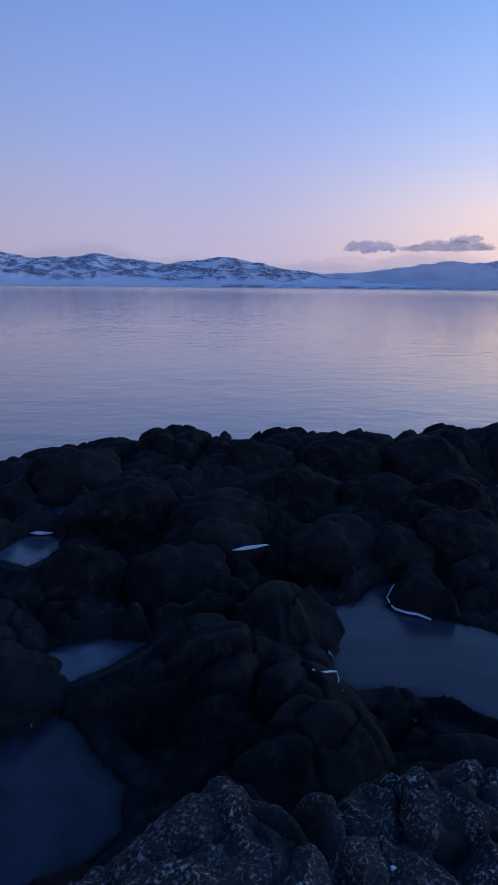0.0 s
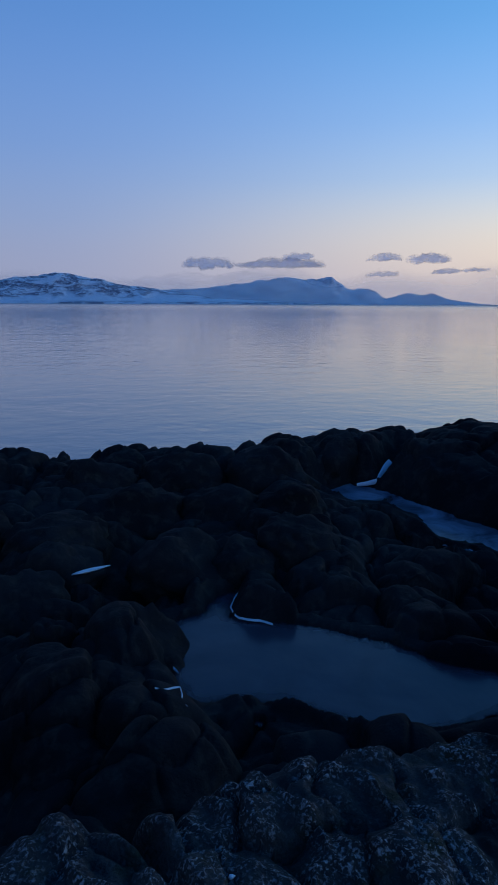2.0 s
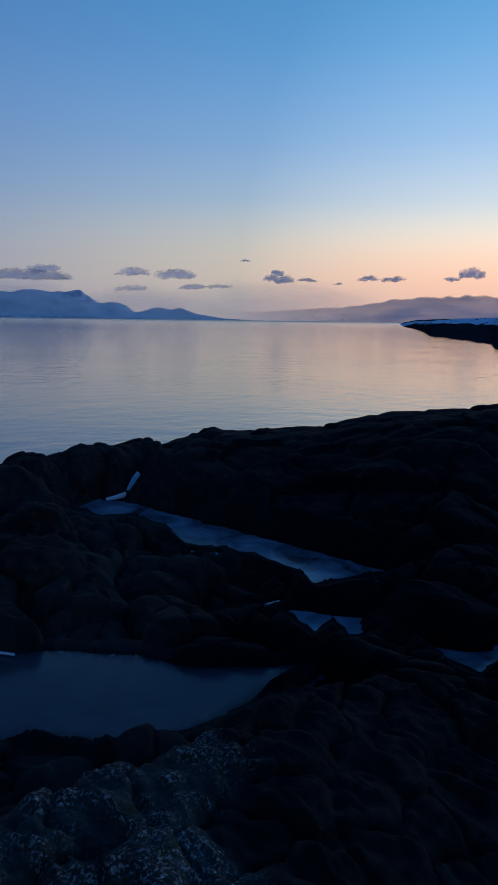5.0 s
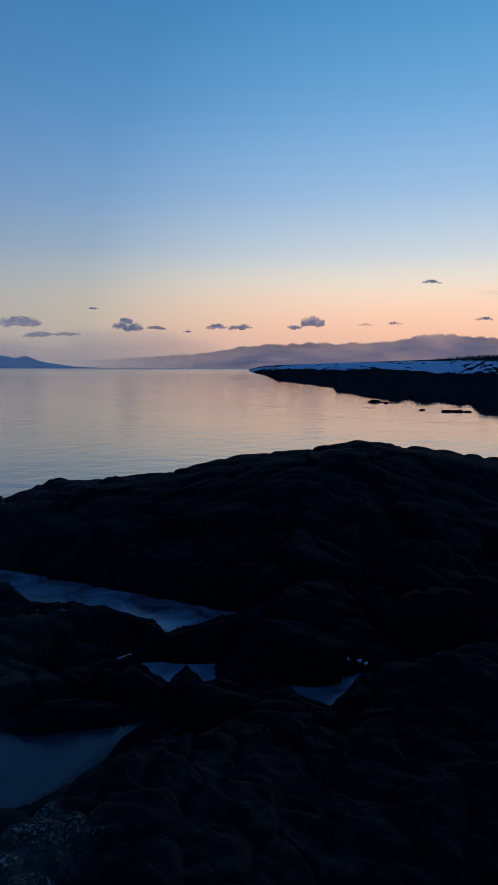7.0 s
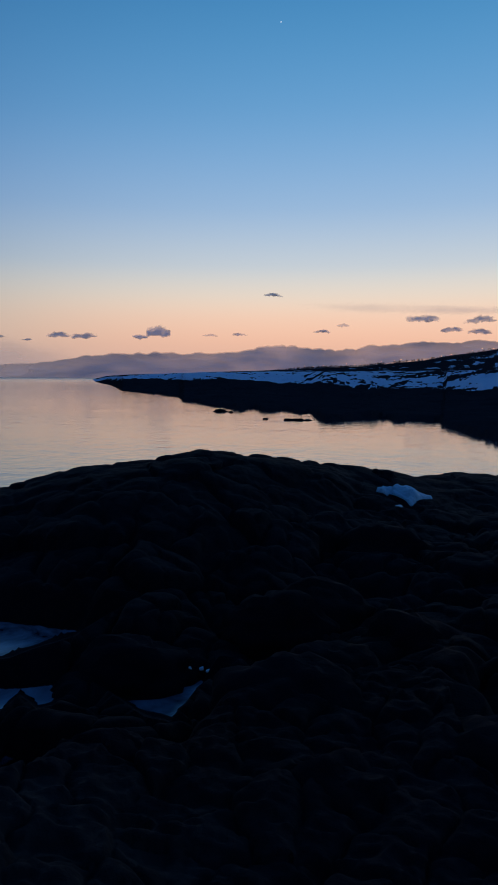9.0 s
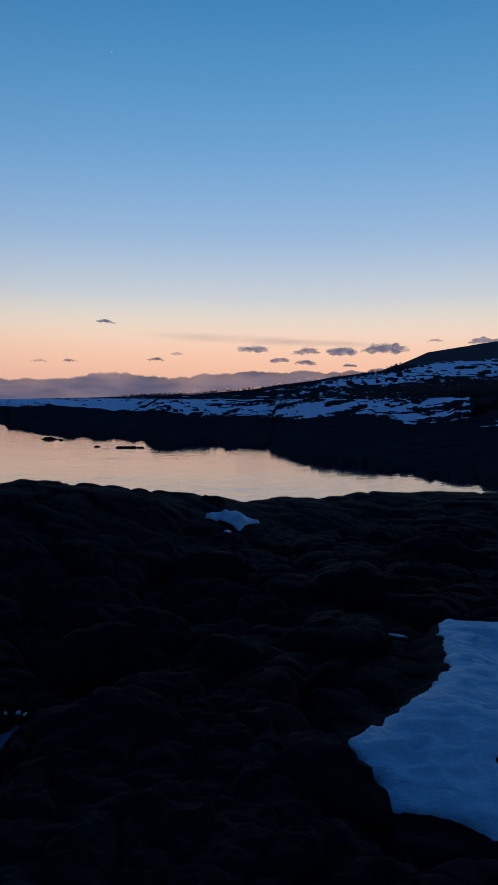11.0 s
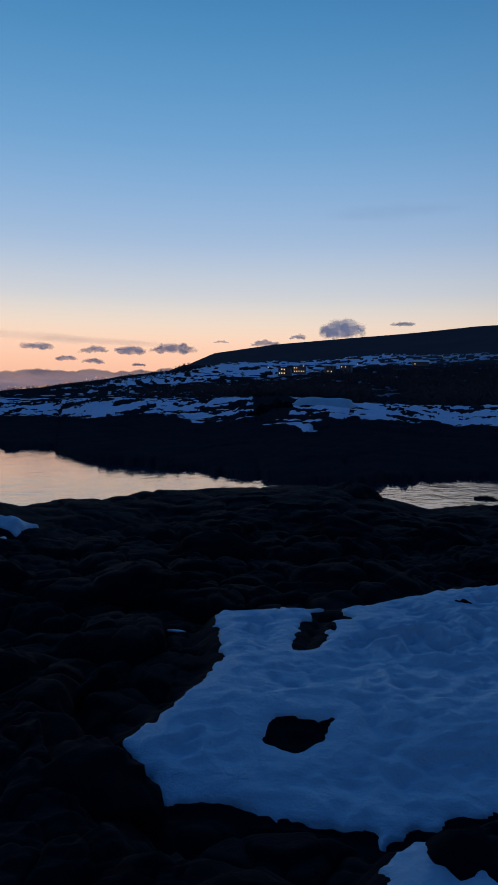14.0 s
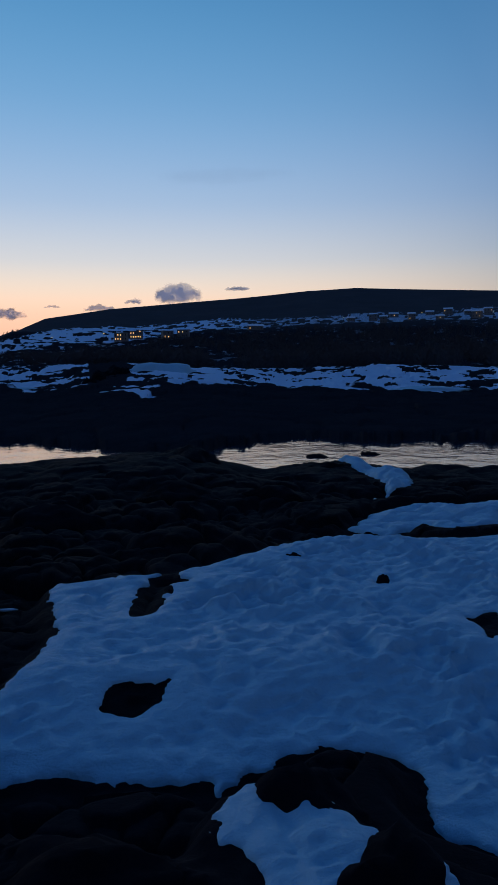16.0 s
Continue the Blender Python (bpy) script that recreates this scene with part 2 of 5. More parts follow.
def blocks(x, y, size, k=0):
    """Tilted facets parted by cracks: height about -0.5 to 0.5, and nearness to a crack, 0 to 1."""
    wx, wy = fbm(x, y, size * 1.1, 3, k + 60), fbm(x, y, size * 1.1, 3, k + 70)
    fx, fy = np.asarray(x) / size + 0.35 * wx, np.asarray(y) / size + 0.35 * wy
    ix, iy = np.floor(fx), np.floor(fy)
    f1, f2 = np.full(np.shape(x), 9.0), np.full(np.shape(x), 9.0)
    out = np.zeros(np.shape(x))
    for dx in (-1, 0, 1):
        for dy in (-1, 0, 1):
            cx, cy = ix + dx, iy + dy
            ux, uy = fx - cx - 0.1 - 0.8 * hash2(cx, cy, k), fy - cy - 0.1 - 0.8 * hash2(cx, cy, k + 1)
            q = np.hypot(ux, uy)
            h = hash2(cx, cy, k + 2) - 0.5 + ux * 0.7 * (hash2(cx, cy, k + 3) - 0.5) + uy * 0.7 * (hash2(cx, cy, k + 4) - 0.5) - 0.35 * q * q
            closer = q < f1
            f2 = np.where(closer, f1, np.minimum(f2, q))
            out = np.where(closer, h, out)
            f1 = np.where(closer, q, f1)
    return out, np.clip(1 - (f2 - f1) / 0.28, 0, 1)


def step(v, a, b):
    u = np.clip((v - a) / (b - a), 0, 1)
    return u * u * (3 - 2 * u)


def grid_mesh(name, xs, ys, zs, wrap=False):
    """A mesh from 2D arrays of points."""
    rows, cols = xs.shape
    me = bpy.data.meshes.new(name)
    co = np.stack([xs, ys, zs], -1).reshape(-1, 3)
    i, j = np.meshgrid(np.arange(rows - 1), np.arange(cols if wrap else cols - 1), indexing="ij")
    a, b = i * cols + j, i * cols + (j + 1) % cols
    quads = np.stack([a, b, b + cols, a + cols], -1).reshape(-1, 4)
    me.vertices.add(len(co))
    me.vertices.foreach_set("co", co.ravel())
    me.loops.add(quads.size)
    me.loops.foreach_set("vertex_index", quads.ravel())
    me.polygons.add(len(quads))
    me.polygons.foreach_set("loop_start", np.arange(0, quads.size, 4))
    me.polygons.foreach_set("use_smooth", np.ones(len(quads), bool))
    me.update(calc_edges=True)
    me.validate()
    return me


def mesh_object(name, bm, material, parent=None, label="", smooth=True):
    me = bpy.data.meshes.new(name)
    bm.normal_update()
    bm.to_mesh(me)
    bm.free()
    if smooth:
        me.polygons.foreach_set("use_smooth", np.ones(len(me.polygons), bool))
    for m in (material if isinstance(material, (list, tuple)) else [material]):
        me.materials.append(m)
    ob = new(name, me)
    ob.parent = parent
    return tagged(ob, label) if label else ob


# ---- the rocky shore ----
SHELF = [(-0.9, 1.2), (-0.70, 1.63), (-0.56, 1.80), (-0.38, 2.01), (-0.29, 2.14), (-0.05, 2.20), (0.07, 2.16), (0.13, 2.10), (0.38, 2.24), (0.65, 2.32),
         (1.0, 2.38), (1.6, 2.40), (1.95, 2.50), (2.4, 2.48), (2.8, 2.52), (3.05, 2.42), (3.14, 2.12), (3.6, 2.22), (4.0, 2.22), (4.4, 2.02), (5.0, 1.2), (4.6, 0.6), (3.9, 0.45), (3.5, 0.1), (3.2, -0.6),
         (2.5, -2.2), (1.5, -4.5), (-2.0, -4.5), (-2.6, -1.0)]
CRACK = [(0.06, 2.14), (0.10, 2.05), (0.16, 1.92), (0.20, 1.84), (0.25, 1.74), (0.30, 1.60)]
DOME = [(1.10, 4.95), (1.02, 4.45), (1.65, 4.14), (2.17, 3.59), (2.68, 3.25), (3.0, 3.3), (3.2, 3.60), (3.22, 4.0), (3.2, 4.4), (2.92, 4.9), (3.0, 5.4), (2.88, 5.95), (2.5, 6.4), (1.7, 6.1)]
MAIN_POOL = [(0.54, 3.46), (0.49, 3.91), (0.44, 4.44), (0.83, 4.63), (0.98, 4.88), (1.14, 4.94), (1.01, 4.46), (1.25, 4.34), (1.65, 4.12), (1.93, 3.88), (2.17, 3.57),
             (2.62, 3.27), (2.76, 3.19), (2.43, 3.10), (2.17, 3.0), (1.83, 2.97), (1.46, 3.0), (1.27, 3.12), (1.07, 3.32), (0.84, 3.43), (0.62, 3.42)]
SIDE_POOL = [(-1.5, 3.0), (-1.12, 3.23), (-1.11, 3.49), (-0.97, 3.33), (-0.55, 2.8), (-0.55, 2.45), (-1.0, 2.0), (-1.7, 2.2)]
UPPER_POOL = [(-1.18, 3.99), (-0.99, 4.11), (-0.64, 4.04), (-0.81, 3.80), (-1.03, 3.57), (-1.4, 3.7)]
FAR_POOL = [(-2.04, 5.95), (-1.83, 6.03), (-1.68, 5.89), (-1.65, 5.49), (-1.79, 5.24), (-2.2, 5.4)]
SMALL_POOL = [(-2.12, 6.96), (-2.01, 7.13), (-1.76, 6.60), (-1.95, 6.56)]
CHANNEL = [(2.85, 7.9), (3.26, 8.2), (3.62, 7.75), (3.93, 6.77), (4.27, 5.75), (4.43, 5.04), (4.67, 4.35), (4.22, 4.45), (3.92, 4.46), (3.98, 4.88), (3.90, 5.45), (3.45, 6.0), (3.55, 6.7), (3.42, 7.35), (3.1, 7.47)]
GULLY = [(3.33, 4.14), (3.77, 3.67), (3.62, 3.51), (3.51, 3.56), (3.58, 3.84), (3.28, 3.74)]
END_POOL = [(3.97, 3.30), (4.28, 3.11), (4.35, 2.90), (4.47, 2.84), (4.25, 2.77), (3.87, 2.66), (3.84, 2.86)]
POOLS = [("main", MAIN_POOL, 0.55), ("side", SIDE_POOL, 0.45), ("upper", UPPER_POOL, 0.50), ("far", FAR_POOL, 0.50), ("small", SMALL_POOL, 0.50),
         ("channel", CHANNEL, 0.45), ("gully", GULLY, 0.45), ("end", END_POOL, 0.45)]
# snow lying on the rock: outline, level, bare spots
BIG_SNOW = [(6.91, -0.02), (7.05, -0.7), (7.0, -1.15), (7.39, -1.71), (7.83, -2.45), (7.98, -3.18), (7.7, -3.98), (7.5, -5.2), (5.01, -5.01), (3.05, -2.87), (3.0, -2.16), (3.16, -1.99), (3.3, -1.97), (3.47, -2.06),
            (3.72, -2.13), (3.9, -1.93), (4.02, -1.64), (3.83, -1.16), (3.71, -1.01), (3.82, -0.98), (3.93, -0.63), (3.94, -0.36), (4.02, -0.17), (4.0, 0.16), (4.38, 0.38), (4.49, 0.43), (4.92, 0.12), (5.57, -0.09), (6.47, 0.02)]
SNOW_HOLES = [[(4.5, -0.42), (4.77, -0.51), (4.73, -0.84), (4.5, -0.78), (4.45, -0.62)], [(5.87, -0.67), (6.38, -0.72), (6.88, -0.85), (7.1, -1.15), (6.77, -1.25), (6.64, -1.05), (5.9, -0.81)], [(4.86, -3.23), (5.18, -3.25), (5.25, -3.55), (4.89, -3.5)]]
NEAR_SNOW = [(3.06, -0.88), (3.35, -1.07), (3.34, -1.25), (3.21, -1.34), (3.13, -1.39), (2.78, -1.55), (2.69, -1.56), (2.66, -1.73), (2.52, -1.77), (2.45, -1.14), (2.76, -1.01)]
CREST_SNOW = [(10.3, 3.8), (10.8, 3.85), (11.1, 3.6), (10.9, 3.1), (10.3, 3.15), (10.45, 3.5)]
TAIL_SNOW = [(16.84, -6.1), (15.90, -6.75), (13.55, -6.65), (11.93, -5.99), (11.30, -5.2), (13.20, -5.93), (15.00, -6.10)]
SIDE_SNOW = [(8.90, -3.62), (9.7, -4.3), (10.1, -5.06), (10.0, -6.6), (9.0, -6.6), (8.4, -5.3), (8.35, -4.75), (8.8, -4.7), (8.5, -4.05)]


def snow_level(level, x):
    """The broad patch slopes down to its near edge."""
    return level - 0.24 * (1 - step(x, 3.7, 5.1)) if level == 0.85 else level + 0 * x


SNOW_BEDS = [(NEAR_SNOW, 0.90, []), (SIDE_SNOW, 0.70, []), (BIG_SNOW, 0.85, SNOW_HOLES)]
# the crest of the shore rock: bearing, distance, elevation angle of its top
CREST = [(-60, 9, -14), (-20, 9, -13.6), (-10, 9, -12.6), (0, 9, -12.4), (10, 9.2, -12.1), (17, 9.6, -10.7), (25, 10, -9.75), (35, 10, -8.9), (40, 10, -8.6), (45, 10, -7.3), (54, 10.5, -6.1),
         (58, 11, -6.2), (65, 12, -7.0), (72, 13, -8.1), (79, 14.5, -7.45), (86, 16, -6.95), (97, 16, -6.4), (104, 16, -8.0), (110, 16.5, -7.4), (113, 17, -7.7), (116, 16, -7.8), (122, 16, -7.8), (150, 16, -8.2)]


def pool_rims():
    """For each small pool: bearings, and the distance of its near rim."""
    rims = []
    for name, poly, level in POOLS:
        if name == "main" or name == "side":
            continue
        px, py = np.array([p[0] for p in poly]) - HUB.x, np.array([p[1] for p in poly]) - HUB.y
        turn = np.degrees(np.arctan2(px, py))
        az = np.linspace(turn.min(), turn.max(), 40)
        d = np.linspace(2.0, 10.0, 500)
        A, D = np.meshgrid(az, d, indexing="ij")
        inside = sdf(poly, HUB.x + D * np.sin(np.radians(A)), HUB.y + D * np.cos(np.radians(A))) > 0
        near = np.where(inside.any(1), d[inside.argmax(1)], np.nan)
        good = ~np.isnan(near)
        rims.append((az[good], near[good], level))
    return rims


def shelf_relief(x, y):
    """Knobbly ridges on the shelf, running with its crack, 0 to 1."""
    wx, wy = x + 0.03 * fbm(x, y, 0.15, 3, 111), y + 0.03 * fbm(x, y, 0.15, 3, 113)
    u, v = wx * 0.93 + wy * 0.37, (wy * 0.93 - wx * 0.37) / 2.0
    coarse = 1 - np.abs(fbm(u, v, 0.14, 3, 115)) * 1.9
    knobs = pillows(u, v * 1.3, 0.085, 117)
    return np.clip(0.55 * coarse + 0.30 * knobs + 0.20 * pillows(u, v * 1.4, 0.04, 119), 0, 1)


def shore_height(x, y):
    dx, dy = x - HUB.x, y - HUB.y
    d = np.hypot(dx, dy)
    az = np.degrees(np.arctan2(dx, dy))
    az = np.where(az < -90, az + 360, az)
    caz, cd, cel = (np.array(v, float) for v in zip(*CREST))
    dc = np.interp(az, caz, cd)
    zc = EYE + dc * np.tan(np.radians(np.interp(az, caz, cel)))
    seen = step(az, -75, -55) * (1 - step(az, 150, 175))
    zc = zc * seen + 2.0 * (1 - seen)
    rough = 1 - 0.4 * step(az, 22, 36) - 0.2 * step(az, 56, 72)
    mid = np.interp(az, [-60, 25, 40, 55, 70, 80, 100, 150], [0.62, 0.55, 0.6, 0.62, 0.72, 0.76, 0.78, 0.8])
    rise = step(d, dc * np.interp(az, [20, 35, 60, 80], [0.72, 0.55, 0.5, 0.72]), dc * 0.97)
    z = mid + (zc - mid) * rise
    # rounded ribs that run with the grain of the rock
    gx, gy = x + 0.16 * fbm(x, y, 0.7, 3, 101), y + 0.16 * fbm(x, y, 0.7, 3, 103)
    ru, rv = gx * 0.93 + gy * 0.37, (gy * 0.93 - gx * 0.37) / 1.6
    lumps = pillows(ru, rv, 1.0, 3) * 0.42 + (pillows(ru, rv, 0.46, 11) * 0.15 + pillows(ru, rv, 0.24, 17) * 0.03) * (1 - 0.65 * step(az, 32, 46)) - 0.30
    z = z + lumps * (rough * (0.45 + 0.55 * (1 - rise)) + 0.12) * (1 - 0.6 * rise * step(az, 24, 36) * (1 - step(az, 58, 66)))
    tilt, crack = blocks(x, y, 0.75, 5)
    tilt2, crack2 = blocks(x, y, 0.3, 15)
    z = z + (0.26 * tilt - 0.10 * crack ** 2 + 0.09 * tilt2 - 0.035 * crack2 ** 2) * (1 - 0.75 * rise * step(az, 22, 35)) * (1 - 0.4 * step(az, 60, 75))
    z = z - 0.10 * np.clip(0.16 - np.abs(fbm(x, y, 1.3, 3, 27)), 0, 1) / 0.16 * (1 - 0.5 * rise)
    z = z + fbm(x, y, 1.6, 5, 5) * 0.10 * (1 - 0.6 * rise) + pillows(x, y, 0.8, 23) * 0.10 * rise * step(az, 55, 75)
    # outer face down to the sea bed
    z = z - step(d, dc * 1.02, dc * 1.02 + 3.5) * (zc + 1.6) * seen
    # the shelf underfoot
    s = sdf(SHELF, x + 0.03 * fbm(x, y, 0.22, 3, 31), y + 0.03 * fbm(x, y, 0.22, 3, 37))
    top = np.interp(az, [-60, 10, 38, 46, 52, 60, 90, 150], [1.1, 1.13, 1.06, 0.98, 0.88, 0.87, 0.86, 0.9])
    u = np.clip(s / 0.28, 0, 1)
    shelf = top - 0.6 * (1 - np.sqrt(1 - (1 - u) ** 2)) + 0.045 * fbm(x, y, 0.45, 4, 41) + 0.05 * tilt2 - 0.03 * crack2 ** 2 + 0.075 * (shelf_relief(x, y) - 0.6)
    crack = np.full(np.shape(x), 9.0)
    for (ax, ay), (bx, by) in zip(CRACK, CRACK[1:]):
        k = np.clip(((x - ax) * (bx - ax) + (y - ay) * (by - ay)) / ((bx - ax) ** 2 + (by - ay) ** 2), 0, 1)
        crack = np.minimum(crack, np.hypot(x - ax - k * (bx - ax), y - ay - k * (by - ay)))
    shelf = shelf - 0.09 * np.exp(-((crack + 0.006 * fbm(x, y, 0.08, 3, 43)) / 0.03) ** 2)
    z = np.where(s > 0, np.maximum(z, shelf), z - 0.25 * np.exp(np.minimum(s, 0) / 0.3) * (1 - step(d, 2.6, 3.6)) * (1 - step(az, 60, 75)))
    # the dome between the pool and the channel
    s = sdf(DOME, x + 0.05 * fbm(x, y, 0.4, 3, 61), y + 0.05 * fbm(x, y, 0.4, 3, 67))
    u = np.clip(s / 0.75, 0, 1)
    z = np.where(s > 0, np.maximum(z, 0.5 + np.interp(az, [25, 31, 37], [0.42, 0.36, 0.18]) * np.sqrt(1 - (1 - u) ** 2) + 0.04 * fbm(x, y, 0.5, 4, 71) + 0.10 * tilt - 0.04 * crack ** 2 + 0.05 * tilt2), z)
    notch = np.exp(-(((x - 3.8) * 0.79 - (y - 8.2) * 0.61) / 0.14) ** 2 - (((x - 3.8) * 0.61 + (y - 8.2) * 0.79) / 0.5) ** 2)
    z = z + (np.minimum(z, 0.44) - z) * notch
    # flat beds under the snow
    for outline, level, holes in SNOW_BEDS:
        s = sdf(outline, x, y)
        for hole in holes:
            s = np.minimum(s, -sdf(hole, x, y))
        out = np.maximum(-s, 0)
        level = snow_level(level, x)
        lip = level - 0.045 - 0.16 * step(s, 0.03, 0.14) - 0.22 * np.minimum(out, 0.25) + 0.015 * fbm(x, y, 0.15, 3, 97)
        z = np.where(s > -0.5, lip + (np.clip(z, level - 0.35, level + 0.12) - lip) * step(out, 0.03, 0.25), z)
    # ground cut down along the viewer's lines of sight, so each small pool shows
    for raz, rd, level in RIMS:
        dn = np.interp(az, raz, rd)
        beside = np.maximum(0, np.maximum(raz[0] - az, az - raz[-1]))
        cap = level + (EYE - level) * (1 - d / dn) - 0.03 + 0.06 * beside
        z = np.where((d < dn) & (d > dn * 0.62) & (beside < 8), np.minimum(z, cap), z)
    # pools
    ragged = 0.05 + 0.014 * np.clip(d - 5.5, 0, 3)
    sunk = [(sdf(poly, x + ragged * fbm(x, y, 0.25, 4, 81), y + ragged * fbm(x, y, 0.25, 4, 87)), level, 3.0 if name in ("channel", "gully", "end") else 0.75) for name, poly, level in POOLS]
    for s, level, steep in sunk:
        z = np.where((s <= 0) & (s > -0.15), np.maximum(z, level + np.minimum(-s * 0.5, 0.03)), z)
    for s, level, steep in sunk:
        z = np.where(s > -0.5, np.minimum(z, level + np.where(s > 0, -np.minimum(0.35, 0.05 + s * steep * (1 + 0.6 * fbm(x, y, 0.5, 3, 121))), -s * 1.6)), z)
    return z


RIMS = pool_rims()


def build_shore():
    fine = np.radians(np.linspace(-36, 138, 1060))
    rest = np.radians(np.linspace(138, 324, 90)[1:-1])
    az = np.concatenate([fine, rest])
    d = np.concatenate([[0.02, 0.3, 0.6, 0.9, 1.15], np.geomspace(1.35, 21, 500)])
    a, r = np.meshgrid(az, d)
    x, y = HUB.x + r * np.sin(a), HUB.y + r * np.cos(a)
    me = grid_mesh("shore_rock", x, y, shore_height(x, y), wrap=True)
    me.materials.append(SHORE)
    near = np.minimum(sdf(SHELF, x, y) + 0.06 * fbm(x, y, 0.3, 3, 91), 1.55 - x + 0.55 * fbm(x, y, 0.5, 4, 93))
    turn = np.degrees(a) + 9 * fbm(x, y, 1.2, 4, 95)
    # the weed mask also runs over the near ground to brighten it
    for name, value in (("crust", step(near, -0.02, 0.30)), ("crust_tops", shelf_relief(x, y)), ("weed_lit", np.maximum((1 - step(turn, 24, 36)) * step(turn, -95, -85), 0.55 * (1 - step(r + 0.5 * fbm(x, y, 0.6, 3, 97), 2.5, 3.8)) * (1 - step(turn, 52, 75))))):
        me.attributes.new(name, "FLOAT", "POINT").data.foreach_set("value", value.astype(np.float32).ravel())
    ob = new("shore_rock", me)
    return tagged(ob, "dark wet rounded bedrock of the shore", "rock", kind="structure")


build_shore()

def tide_pool(poly, level, material, cell=0.03):
    """A level sheet of water that laps on the rock round it, with its depth at each point."""
    px, py = [p[0] for p in poly], [p[1] for p in poly]
    x, y = np.meshgrid(np.arange(min(px) - 0.25, max(px) + 0.25, cell), np.arange(min(py) - 0.25, max(py) + 0.25, cell))
    depth = level - shore_height(x, y)
    keep = (sdf(poly, x, y) > -0.22) & (depth > -0.06)
    q = keep[:-1, :-1] & keep[1:, :-1] & keep[:-1, 1:] & keep[1:, 1:]
    idx = np.arange(x.size).reshape(x.shape)
    quads = np.stack([idx[:-1, :-1][q], idx[:-1, 1:][q], idx[1:, 1:][q], idx[1:, :-1][q]], -1)
    used, back = np.unique(quads, return_inverse=True)
    me = bpy.data.meshes.new("tide_pool")
    me.from_pydata(np.stack([x.ravel()[used], y.ravel()[used], np.full(len(used), level)], -1).tolist(), [], back.reshape(-1, 4).tolist())
    me.attributes.new("depth", "FLOAT", "POINT").data.foreach_set("value", np.clip(depth.ravel()[used], 0, 1).astype(np.float32))
    me.materials.append(material)
    return tagged(new("tide_pool", me), "still dark tide pool among the rocks", "pool", "tide pools", "structure")


for pool_name, poly, level in POOLS:
    tide_pool(poly, level, DEEP_POOL if pool_name == "side" else POOL if pool_name == "main" else MILKY if pool_name in ("upper", "far", "small") else SURGE)


def build_sea():
    az = np.radians(np.linspace(0, 360, 181)[:-1])
    d = np.concatenate([[0.5], np.geomspace(5, 4990, 40)])
    a, r = np.meshgrid(az, d)
    me = grid_mesh("sea", r * np.sin(a), r * np.cos(a), np.zeros_like(a), wrap=True)
    me.materials.append(SEA)
    tagged(new("sea", me), "calm sea reflecting the dusk sky", "sea", kind="structure")


build_sea()

# ---- land across the inlet, up to the wooded hill ----
BANK = [(40, 430), (44.5, 430), (45.1, 410), (47.6, 142), (52.3, 100), (52.6, 80), (55.6, 65), (59, 59), (63, 56), (64.2, 46), (66.4, 45), (68.9, 48.5), (73.7, 46), (73.95, 41), (76.3, 35.7), (79.5, 33), (82.1, 31),
        (86.8, 29), (91.7, 26.3), (94.8, 25), (100, 25.5), (106, 29.2), (122, 28.8), (150, 36)]
HILL = [(40, -0.3), (44.5, -0.3), (45.5, 0.1), (48, 0.25), (53, 0.45), (60, 0.7), (67, 1.0), (72, 1.5), (77, 2.2), (82.4, 3.0), (86, 4.6), (91, 5.4), (97, 5.9), (101, 6.2), (107, 6.7), (111, 6.85), (117, 6.5), (122, 6.2), (150, 5.0)]
# seen from the near shore, by bearing: foot and head of the snow on the bank, head of the woods, head of the snowy fields
LEDGE = [(44, -0.2), (48, -0.1), (51, -0.25), (55.5, -0.12), (60, -0.35), (65, -0.55), (70, -0.7), (76, -0.88), (80, -0.75), (86, -1.0), (94, -0.5), (100, -0.6), (103, -0.85), (106, -1.0), (111, -1.05), (114, -1.3), (120, -1.5), (150, -1.5)]
BROW = [(44, -0.1), (48, 0.05), (51, 0.35), (60, 0.5), (70, 0.6), (80, 0.68), (86, 0.8), (92, 0.9), (95, 0.7), (100, 0.4), (106, 0.25), (113, 0.5), (121, 0.2), (150, 0.2)]
WOOD_TOP = [(44, 0.3), (60, 0.6), (72, 1.2), (80, 2.0), (85, 2.4), (90, 2.9), (92, 2.9), (98, 3.6), (103, 3.8), (108, 4.1), (121, 4.0), (150, 4.0)]
FIELD_TOP = [(44, 0.3), (60, 0.7), (72, 1.3), (80, 2.6), (85, 3.5), (87, 3.95), (93, 4.1), (96, 4.4), (100, 4.7), (109, 4.75), (121, 5.0), (150, 5.0)]


def along(table, A):
    at, value = zip(*table)
    return np.interp(A, at, value)


